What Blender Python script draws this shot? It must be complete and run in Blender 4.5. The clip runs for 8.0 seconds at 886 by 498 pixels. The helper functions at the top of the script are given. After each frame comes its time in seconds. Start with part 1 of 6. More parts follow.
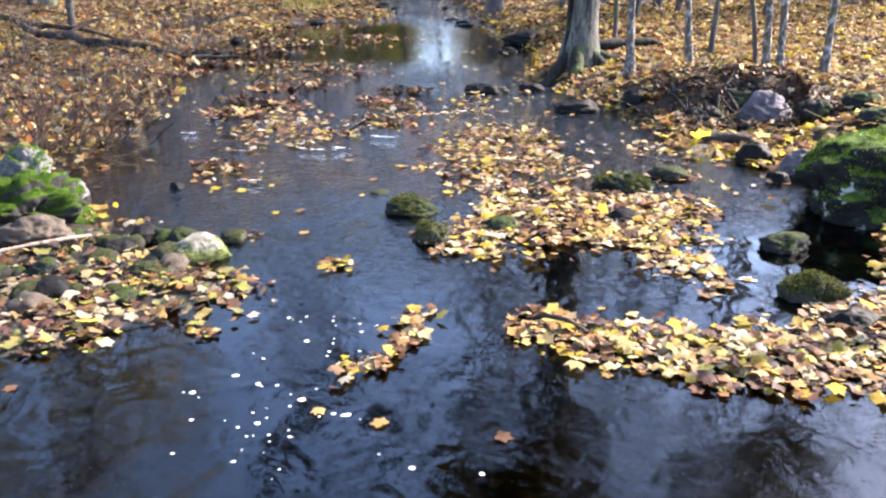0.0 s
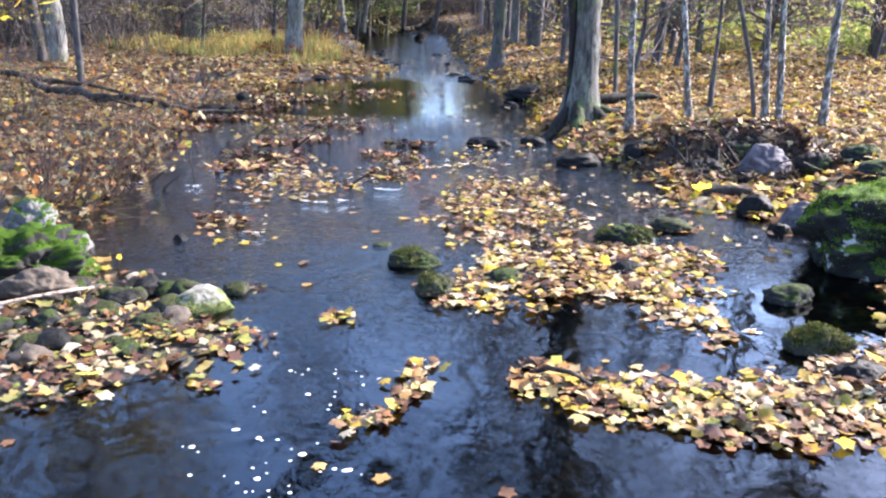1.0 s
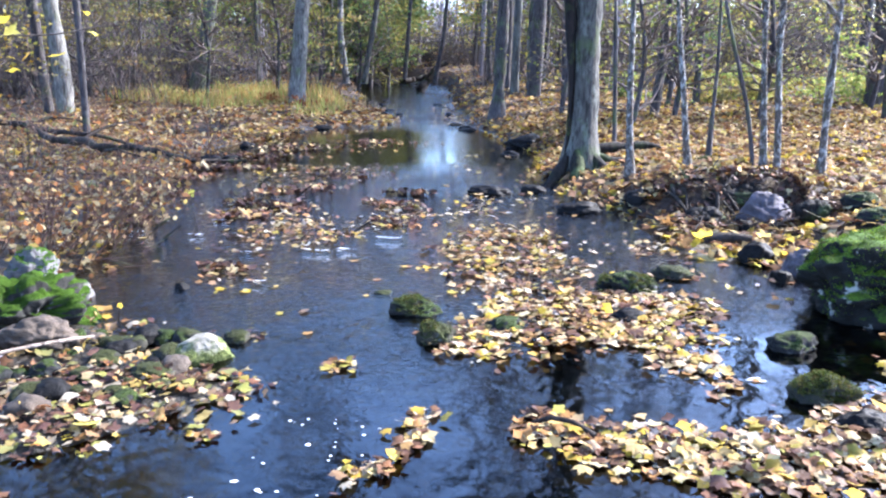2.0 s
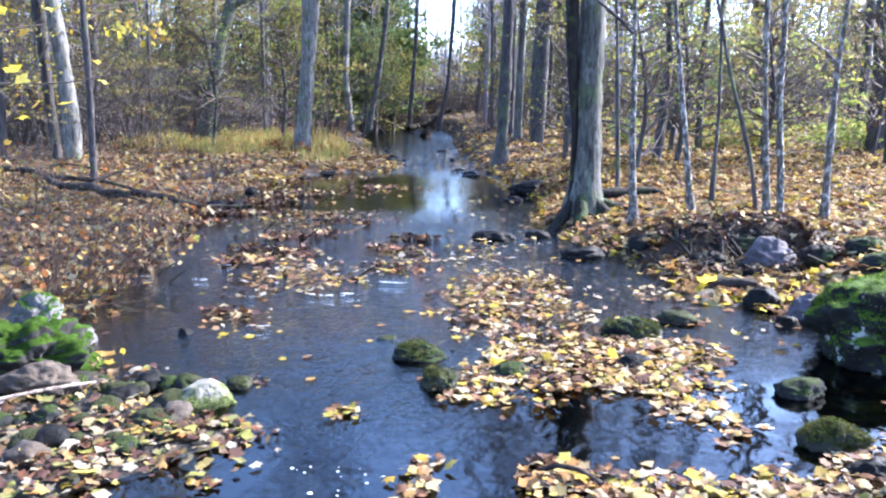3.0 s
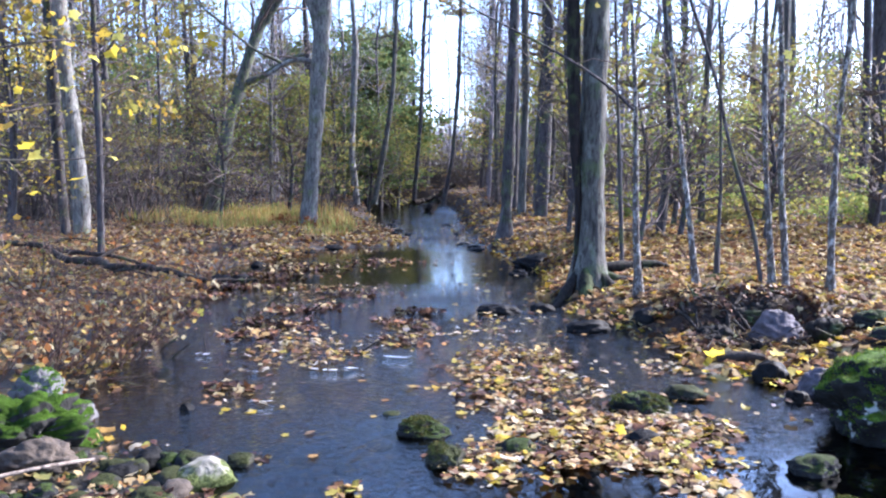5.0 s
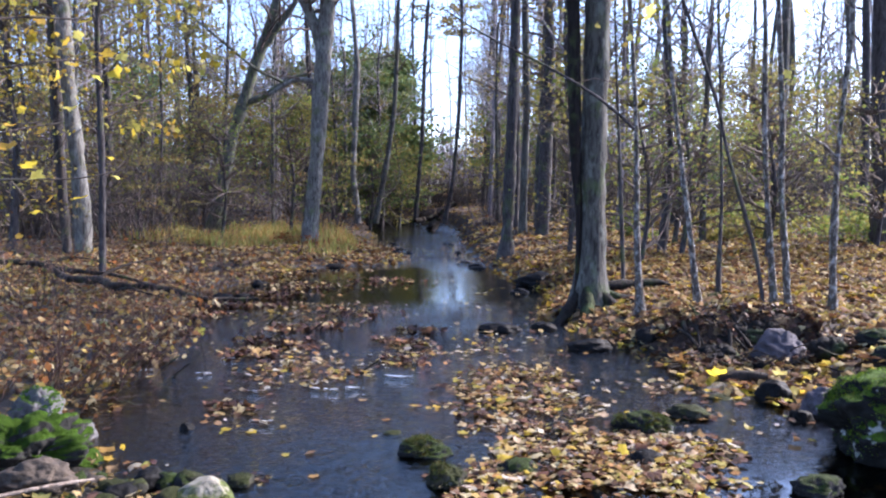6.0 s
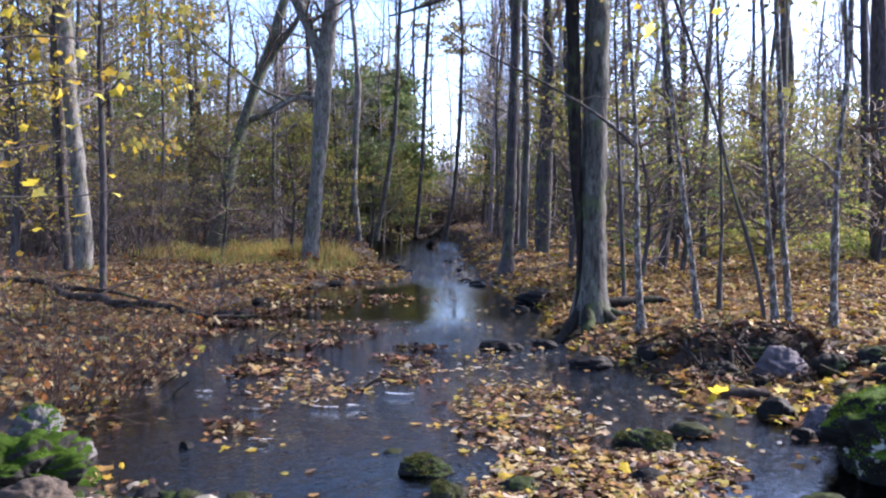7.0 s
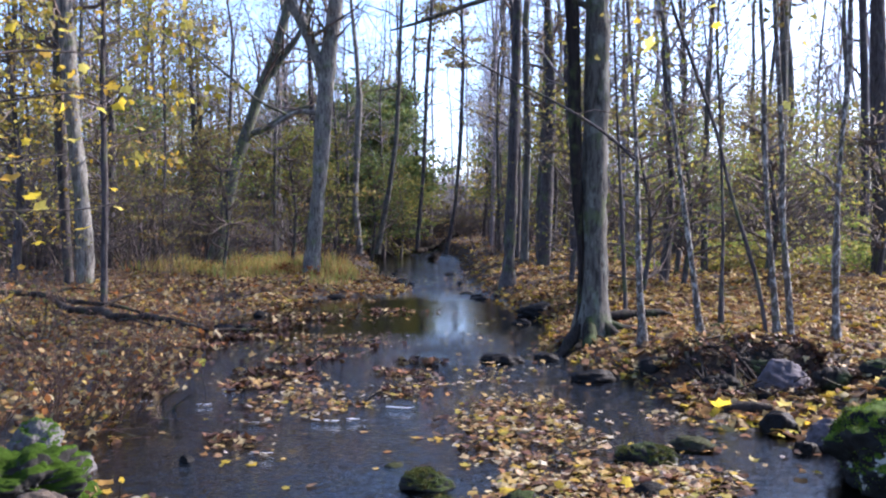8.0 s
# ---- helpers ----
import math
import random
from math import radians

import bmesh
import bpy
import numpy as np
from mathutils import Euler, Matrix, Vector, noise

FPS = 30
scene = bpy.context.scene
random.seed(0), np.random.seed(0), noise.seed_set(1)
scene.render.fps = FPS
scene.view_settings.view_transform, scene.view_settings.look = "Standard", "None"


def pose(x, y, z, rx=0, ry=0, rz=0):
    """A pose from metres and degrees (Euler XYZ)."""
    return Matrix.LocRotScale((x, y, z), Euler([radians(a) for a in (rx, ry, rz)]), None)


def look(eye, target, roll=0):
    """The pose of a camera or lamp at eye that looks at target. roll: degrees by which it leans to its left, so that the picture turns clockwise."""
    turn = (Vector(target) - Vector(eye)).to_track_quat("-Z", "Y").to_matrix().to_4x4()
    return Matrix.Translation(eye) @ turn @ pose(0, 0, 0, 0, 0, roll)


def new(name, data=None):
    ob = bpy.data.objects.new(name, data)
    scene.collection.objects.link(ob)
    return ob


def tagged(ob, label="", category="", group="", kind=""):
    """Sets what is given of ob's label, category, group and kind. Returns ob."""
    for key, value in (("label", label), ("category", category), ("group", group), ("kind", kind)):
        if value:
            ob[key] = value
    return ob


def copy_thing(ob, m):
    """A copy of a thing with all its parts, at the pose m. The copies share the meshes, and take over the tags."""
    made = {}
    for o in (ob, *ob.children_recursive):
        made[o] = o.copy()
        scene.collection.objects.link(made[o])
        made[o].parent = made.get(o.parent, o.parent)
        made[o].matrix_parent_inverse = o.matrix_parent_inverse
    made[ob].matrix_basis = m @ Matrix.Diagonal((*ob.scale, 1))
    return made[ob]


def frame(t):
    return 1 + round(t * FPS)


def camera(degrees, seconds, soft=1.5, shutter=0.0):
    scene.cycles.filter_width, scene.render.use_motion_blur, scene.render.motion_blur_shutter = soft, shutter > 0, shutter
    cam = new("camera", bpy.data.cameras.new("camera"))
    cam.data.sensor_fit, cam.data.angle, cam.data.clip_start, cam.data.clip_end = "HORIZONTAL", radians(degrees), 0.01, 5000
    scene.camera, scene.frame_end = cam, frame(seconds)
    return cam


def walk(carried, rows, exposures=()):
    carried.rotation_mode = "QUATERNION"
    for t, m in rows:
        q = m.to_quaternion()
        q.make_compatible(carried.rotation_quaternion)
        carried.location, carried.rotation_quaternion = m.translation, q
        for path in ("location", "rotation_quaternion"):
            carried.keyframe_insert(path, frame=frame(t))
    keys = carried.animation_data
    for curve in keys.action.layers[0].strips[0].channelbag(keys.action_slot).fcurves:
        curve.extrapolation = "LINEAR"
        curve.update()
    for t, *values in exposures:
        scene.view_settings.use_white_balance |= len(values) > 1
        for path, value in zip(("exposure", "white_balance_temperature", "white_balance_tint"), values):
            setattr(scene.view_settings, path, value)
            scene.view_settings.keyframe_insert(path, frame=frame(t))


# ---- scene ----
cam = camera(59.2, 8.0, soft=2.2)
EYE = 1.55
ROWS = [
    (0.0, 68.64, -0.42, -0.77),
    (0.5, 70.60, -0.37, -0.66),
    (1.0, 72.46, -0.33, -0.60),
    (1.5, 74.31, -0.25, -0.61),
    (3.0, 79.29, -0.12, -0.25),
    (3.5, 81.09, -0.04, -0.13),
    (4.0, 82.48, -0.01, -0.08),
    (4.5, 83.73, 0.00, 0.00),
    (6.0, 86.07, 0.04, 0.17),
    (6.5, 86.74, 0.06, 0.16),
    (7.0, 87.33, 0.08, 0.21),
    (7.5, 87.85, 0.07, 0.25),
    (8.0, 88.30, 0.12, 0.29),
]
EXPOSURES = [(0.0, 2.9, 6250, 18), (1.5, 2.97, 5450, 17), (3.0, 3.0, 5250, 17), (4.5, 2.82, 5250, 20), (6.0, 2.04, 5600, 23), (7.0, 1.99, 5700, 24), (8.0, 1.94, 5700, 23)]
walk(cam, [(t, pose(0, 0, EYE, rx, ry, rz)) for t, rx, ry, rz in ROWS], EXPOSURES)

# ---- world and sun ----
SUN_EL, SUN_AZ = 35.0, 66.0      # degrees up, and clockwise from straight ahead
world = bpy.data.worlds.new("sky")
scene.world = world
world.use_nodes = True
wn = world.node_tree
sky = wn.nodes.new("ShaderNodeTexSky")
sky.sky_type = "NISHITA"
sky.sun_disc = False
sky.sun_elevation = radians(SUN_EL)
sky.sun_rotation = radians(SUN_AZ)
sky.air_density, sky.dust_density, sky.ozone_density = 1.0, 1.5, 3.4
wn.nodes["Background"].inputs["Strength"].default_value = 0.15
wn.links.new(sky.outputs["Color"], wn.nodes["Background"].inputs["Color"])
sun = new("sun", bpy.data.lights.new("sun", "SUN"))
sun.data.energy, sun.data.angle, sun.data.color = 4.0, radians(1.0), (1.0, 0.89, 0.72)
sun.matrix_world = look((20 * math.sin(radians(SUN_AZ)), 20 * math.cos(radians(SUN_AZ)), 20 * math.tan(radians(SUN_EL))), (0, 0, 0))


# ---- materials ----
class Mat:
    """A node material under construction."""

    def __init__(self, name):
        self.m = bpy.data.materials.new(name)
        self.m.use_nodes = True
        self.t = self.m.node_tree
        self.b = self.t.nodes["Principled BSDF"]
        self.out = self.t.nodes["Material Output"]

    def node(self, kind, **values):
        n = self.t.nodes.new("ShaderNode" + kind)
        for k, v in values.items():
            n.inputs[k].default_value = v
        return n

    def link(self, a, b):
        self.t.links.new(a, b)

    def coord(self, scale=(1, 1, 1)):
        c = self.node("TexCoord")
        mp = self.node("Mapping", Scale=scale)
        self.link(c.outputs["Object"], mp.inputs["Vector"])
        return mp.outputs["Vector"]

    def noise(self, scale, detail=4.0, rough=0.6, stretch=(1, 1, 1), distortion=0.0):
        n = self.node("TexNoise", Scale=scale, Detail=detail, Roughness=rough, Distortion=distortion)
        self.link(self.coord(stretch), n.inputs["Vector"])
        return n.outputs["Fac"]

    def ramp(self, fac, stops, step=False):
        r = self.node("ValToRGB")
        r.color_ramp.interpolation = "CONSTANT" if step else "LINEAR"
        e = r.color_ramp.elements
        while len(e) < len(stops):
            e.new(0.5)
        for k, (p, c) in zip(e, stops):
            k.position, k.color = p, (*c, 1)
        self.link(fac, r.inputs["Fac"])
        return r.outputs["Color"]

    def value(self, fac, a, b, lo, hi):
        r = self.node("MapRange")
        for k, v in zip(("From Min", "From Max", "To Min", "To Max"), (a, b, lo, hi)):
            r.inputs[k].default_value = v
        self.link(fac, r.inputs["Value"])
        return r.outputs["Result"]

    def mix(self, fac, a, b, mode="MIX"):
        m = self.t.nodes.new("ShaderNodeMix")
        m.data_type, m.blend_type = "RGBA", mode
        if isinstance(fac, float):
            m.inputs[0].default_value = fac
        else:
            self.link(fac, m.inputs[0])
        for s, v in ((m.inputs[6], a), (m.inputs[7], b)):
            if isinstance(v, tuple):
                s.default_value = (*v, 1)
            else:
                self.link(v, s)
        return m.outputs[2]

    def bump(self, fac, strength, distance):
        n = self.node("Bump", Strength=strength, Distance=distance)
        self.link(fac, n.inputs["Height"])
        self.link(n.outputs["Normal"], self.b.inputs["Normal"])
        return n.outputs["Normal"]

    def base(self, col, rough=0.8, spec=0.4):
        self.link(col, self.b.inputs["Base Color"])
        if isinstance(rough, float):
            self.b.inputs["Roughness"].default_value = rough
        else:
            self.link(rough, self.b.inputs["Roughness"])
        self.b.inputs["Specular IOR Level"].default_value = spec
        return self.m

    def translucent(self, col, amount):
        tr = self.node("BsdfTranslucent")
        self.link(col, tr.inputs["Color"])
        ms = self.node("MixShader", Fac=amount)
        self.link(self.b.outputs["BSDF"], ms.inputs[1])
        self.link(tr.outputs["BSDF"], ms.inputs[2])
        self.link(ms.outputs["Shader"], self.out.inputs["Surface"])


def island(m):
    return m.node("NewGeometry").outputs["Random Per Island"]


def leaf_material(name, colours, rough=0.5, glow_through=0.3, single=False, strong=0.5):
    m = Mat(name)
    rnd = m.node("ObjectInfo").outputs["Random"] if single else island(m)
    colours = [tuple(strong * c for c in k) for k in colours]
    n = len(colours)
    col = m.ramp(rnd, [(i / n, c) for i, c in enumerate(colours)], step=True)
    blot = m.noise(38, 3, 0.6)
    col = m.mix(m.value(blot, 0.5, 0.72, 0.0, 0.6), col, (0.16, 0.085, 0.03))
    m.bump(m.noise(120, 2), 0.25, 0.004)
    m.base(col, m.value(blot, 0.35, 0.7, rough, min(rough + 0.3, 0.9)), 0.12)
    m.translucent(col, glow_through)
    return m.m


GOLD = [(0.66, 0.44, 0.06), (0.54, 0.33, 0.12), (0.70, 0.50, 0.15), (0.22, 0.11, 0.05), (0.60, 0.46, 0.24), (0.72, 0.54, 0.05), (0.38, 0.24, 0.13), (0.68, 0.50, 0.20),
        (0.50, 0.42, 0.08), (0.12, 0.065, 0.04), (0.50, 0.27, 0.09), (0.66, 0.50, 0.24), (0.26, 0.14, 0.08), (0.80, 0.66, 0.34), (0.42, 0.20, 0.09), (0.15, 0.08, 0.05)]
RUST = [(0.46, 0.24, 0.08), (0.22, 0.11, 0.06), (0.54, 0.34, 0.13), (0.11, 0.06, 0.04), (0.56, 0.40, 0.18), (0.36, 0.17, 0.07),
        (0.60, 0.44, 0.11), (0.15, 0.085, 0.055), (0.44, 0.29, 0.15), (0.46, 0.18, 0.05), (0.22, 0.14, 0.08), (0.09, 0.055, 0.04), (0.58, 0.46, 0.22), (0.52, 0.43, 0.24), (0.34, 0.28, 0.15), (0.62, 0.53, 0.32)]
WET = [(0.42, 0.26, 0.07), (0.30, 0.16, 0.06), (0.50, 0.36, 0.10), (0.18, 0.09, 0.05), (0.55, 0.42, 0.24), (0.24, 0.12, 0.06), (0.38, 0.30, 0.08), (0.14, 0.08, 0.05)]
YELLOW = [(0.72, 0.56, 0.05), (0.66, 0.46, 0.05), (0.60, 0.56, 0.10), (0.70, 0.62, 0.14), (0.56, 0.36, 0.06)]
LIME = [(0.40, 0.46, 0.10), (0.54, 0.50, 0.12), (0.30, 0.38, 0.09), (0.58, 0.52, 0.13), (0.46, 0.38, 0.12), (0.50, 0.46, 0.14)]
GREEN = [(0.15, 0.25, 0.09), (0.20, 0.32, 0.11), (0.15, 0.22, 0.09), (0.26, 0.34, 0.11), (0.31, 0.34, 0.10)]
OCHRE = [(0.50, 0.42, 0.14), (0.56, 0.50, 0.16), (0.42, 0.33, 0.15), (0.52, 0.50, 0.17), (0.38, 0.36, 0.14), (0.46, 0.30, 0.12)]

M_GOLD = leaf_material("leaf_gold", GOLD + RUST[:5], 0.6, strong=0.43)
M_RUST = leaf_material("leaf_rust", RUST, 0.55, strong=0.49)
M_WET = leaf_material("leaf_wet", WET, 0.22, 0.15)
# pale leaves; a few creams also stand in for wet sheen
M_RAFT = leaf_material("leaf_raft", GOLD + [(0.80, 0.68, 0.38), (0.76, 0.64, 0.30), (0.70, 0.66, 0.14), (0.16, 0.085, 0.06), (0.34, 0.17, 0.10)], 0.36, 0.2, single=True, strong=0.4)
SPUR = [(0.12, 0.06, 0.055), (0.20, 0.11, 0.08), (0.09, 0.05, 0.045), (0.44, 0.22, 0.08), (0.62, 0.52, 0.36), (0.26, 0.15, 0.12), (0.50, 0.50, 0.12), (0.16, 0.08, 0.07), (0.76, 0.68, 0.52),
        (0.34, 0.24, 0.15), (0.11, 0.06, 0.055), (0.58, 0.46, 0.16), (0.30, 0.13, 0.07), (0.24, 0.13, 0.10), (0.40, 0.40, 0.14), (0.70, 0.60, 0.42)]
# dark wet leaves, dimmed further: shade on the spur put into strong
M_SPUR = leaf_material("leaf_spur", SPUR, 0.4, 0.2, single=True, strong=0.33)
M_SODDEN = leaf_material("leaf_sodden", [(0.10, 0.055, 0.045), (0.16, 0.08, 0.06), (0.07, 0.04, 0.035), (0.22, 0.11, 0.07), (0.09, 0.05, 0.04), (0.55, 0.36, 0.14), (0.13, 0.07, 0.055), (0.36, 0.16, 0.07), (0.62, 0.48, 0.24)], 0.45, 0.1)
# the palest creams here double as painted highlights on wet leaves
M_DRIFT = leaf_material("leaf_drift", GOLD + [(0.78, 0.63, 0.40), (0.72, 0.52, 0.32), (0.74, 0.52, 0.18), (0.80, 0.68, 0.38), (0.70, 0.36, 0.12), (0.10, 0.06, 0.045), (0.12, 0.07, 0.05), (0.20, 0.11, 0.07), (0.14, 0.075, 0.06), (0.86, 0.78, 0.58), (0.26, 0.12, 0.08), (0.84, 0.70, 0.56)], 0.45, 0.2, strong=0.39)
M_YELLOW = leaf_material("leaf_yellow", YELLOW + OCHRE[:3], 0.5, 0.6, strong=0.6)
M_LIME = leaf_material("leaf_lime", LIME, 0.5, 0.55, strong=0.4)
M_GREEN = leaf_material("leaf_green", GREEN, 0.5, 0.4, strong=0.52)
M_OLIVE = leaf_material("leaf_olive", [(0.12, 0.13, 0.04), (0.17, 0.15, 0.05), (0.20, 0.14, 0.05), (0.10, 0.12, 0.04)], 0.6, 0.25)
M_OCHRE = leaf_material("leaf_ochre", OCHRE, 0.5, 0.55, strong=0.4)


def bark_material(name, dark, light, lichen, amount, scale=1.0):
    m = Mat(name)
    ridge = m.noise(26 * scale, 5, 0.65, (1, 1, 0.16), 0.6)
    col = m.ramp(ridge, [(0.3, dark), (0.55, light), (0.8, tuple(min(1, c * 1.35) for c in light))])
    patch = m.noise(7 * scale, 5, 0.7, (1, 1, 0.55))
    col = m.mix(m.value(patch, 0.56 - 0.1 * amount, 0.62, 0.0, amount), col, lichen)
    moss = m.noise(3.1 * scale, 3, 0.6)
    col = m.mix(m.value(moss, 0.55, 0.7, 0.0, 0.6), col, (0.07, 0.10, 0.03))
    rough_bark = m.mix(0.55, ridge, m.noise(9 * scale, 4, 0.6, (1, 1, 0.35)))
    # darker where the pattern used for the bump is low
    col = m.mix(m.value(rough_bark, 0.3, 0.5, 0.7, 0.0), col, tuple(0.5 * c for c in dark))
    m.bump(rough_bark, 1.0, 0.035)
    return m.base(col, 0.9, 0.2)


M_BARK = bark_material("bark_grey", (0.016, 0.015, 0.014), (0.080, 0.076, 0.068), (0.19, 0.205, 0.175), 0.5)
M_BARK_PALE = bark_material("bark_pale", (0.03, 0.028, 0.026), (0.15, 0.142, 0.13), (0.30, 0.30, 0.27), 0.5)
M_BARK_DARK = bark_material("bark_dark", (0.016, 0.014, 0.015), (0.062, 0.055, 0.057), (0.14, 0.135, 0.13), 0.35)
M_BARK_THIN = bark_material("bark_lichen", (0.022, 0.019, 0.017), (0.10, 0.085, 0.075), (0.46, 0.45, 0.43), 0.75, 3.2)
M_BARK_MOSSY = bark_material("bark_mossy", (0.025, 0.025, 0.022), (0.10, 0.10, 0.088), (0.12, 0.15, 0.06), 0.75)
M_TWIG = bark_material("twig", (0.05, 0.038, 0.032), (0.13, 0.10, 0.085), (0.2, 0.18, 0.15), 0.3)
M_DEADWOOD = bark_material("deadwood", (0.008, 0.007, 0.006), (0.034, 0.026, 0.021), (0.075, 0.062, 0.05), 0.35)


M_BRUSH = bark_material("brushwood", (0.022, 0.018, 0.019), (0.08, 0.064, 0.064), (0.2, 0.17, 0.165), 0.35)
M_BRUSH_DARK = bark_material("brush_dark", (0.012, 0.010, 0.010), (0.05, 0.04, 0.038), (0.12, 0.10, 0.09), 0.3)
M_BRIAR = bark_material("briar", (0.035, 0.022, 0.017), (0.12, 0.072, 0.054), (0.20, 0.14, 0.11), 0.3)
# lightened towards mauve grey: distance haze put into the bark colour
M_HAZED_BARK = bark_material("hazed_bark", (0.11, 0.098, 0.105), (0.25, 0.225, 0.235), (0.34, 0.32, 0.33), 0.4)
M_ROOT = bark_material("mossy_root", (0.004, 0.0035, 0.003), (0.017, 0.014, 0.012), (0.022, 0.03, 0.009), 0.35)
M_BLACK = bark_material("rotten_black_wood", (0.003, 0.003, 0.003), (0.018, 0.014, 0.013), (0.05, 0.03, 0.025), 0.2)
M_STICK = bark_material("bare_stick", (0.10, 0.075, 0.055), (0.24, 0.19, 0.15), (0.4, 0.35, 0.3), 0.3)
M_BRUSH_LEAF = leaf_material("brush_far", [(0.13, 0.10, 0.08), (0.18, 0.14, 0.10), (0.15, 0.16, 0.08), (0.22, 0.17, 0.09), (0.12, 0.13, 0.08)], 0.8)
M_BUSH = leaf_material("bush_leaf", [(0.28, 0.42, 0.08), (0.40, 0.50, 0.11), (0.48, 0.54, 0.14), (0.22, 0.33, 0.07), (0.56, 0.54, 0.12)], 0.5, 0.5)
M_GRASS = leaf_material("grass_blade", [(0.50, 0.36, 0.12), (0.30, 0.32, 0.08), (0.56, 0.38, 0.14), (0.22, 0.30, 0.07), (0.44, 0.30, 0.09), (0.30, 0.36, 0.09), (0.40, 0.18, 0.07)], 0.6, 0.3, strong=0.8)
M_RUSSET = leaf_material("leaf_russet", [(0.42, 0.12, 0.04), (0.34, 0.09, 0.03), (0.50, 0.20, 0.06), (0.24, 0.08, 0.03)], 0.6, 0.3)
M_MOSS = leaf_material("moss_bright", [(0.14, 0.27, 0.015), (0.22, 0.37, 0.025), (0.06, 0.13, 0.01), (0.30, 0.44, 0.05), (0.03, 0.07, 0.007), (0.10, 0.20, 0.014)], 0.85, 0.3)
M_MOSS_DARK = leaf_material("moss_dull", [(0.08, 0.11, 0.02), (0.13, 0.16, 0.035), (0.04, 0.06, 0.012), (0.17, 0.19, 0.05)], 0.85, 0.25)
M_SPRAY = leaf_material("leaf_spray", YELLOW, 0.5, 0.6, single=True, strong=0.95)


def foam_material():
    m = Mat("foam")
    col = m.ramp(m.noise(90, 3), [(0.3, (0.42, 0.42, 0.41)), (0.7, (0.62, 0.62, 0.6))])
    m.bump(m.noise(160, 2), 0.5, 0.003)
    return m.base(col, 0.5)


M_FOAM = foam_material()


def soil_material():
    m = Mat("leaf_litter_soil")
    big = m.noise(1.1, 4, 0.6)
    fine = m.noise(55, 5, 0.7)
    cells = m.node("TexVoronoi", Scale=17.0, Randomness=1.0)
    m.link(m.coord(), cells.inputs["Vector"])
    hue = m.node("SeparateColor")
    m.link(cells.outputs["Color"], hue.inputs["Color"])
    litter = m.ramp(hue.outputs["Red"], [(0, (0.018, 0.010, 0.007)), (0.25, (0.045, 0.024, 0.013)), (0.5, (0.085, 0.046, 0.022)), (0.75, (0.03, 0.016, 0.011)), (0.9, (0.11, 0.07, 0.03))], step=True)
    soil = m.ramp(fine, [(0.3, (0.011, 0.008, 0.006)), (0.7, (0.042, 0.028, 0.018))])
    col = m.mix(m.value(big, 0.35, 0.6, 0.25, 0.85), soil, litter)
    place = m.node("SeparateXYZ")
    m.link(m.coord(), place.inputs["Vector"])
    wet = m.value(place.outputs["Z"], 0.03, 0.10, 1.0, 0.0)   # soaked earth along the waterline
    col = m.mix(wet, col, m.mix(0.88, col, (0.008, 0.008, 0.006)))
    h = m.mix(0.5, fine, cells.outputs["Distance"])
    m.bump(h, 0.8, 0.04)
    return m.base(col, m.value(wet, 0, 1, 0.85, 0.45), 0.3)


M_SOIL = soil_material()


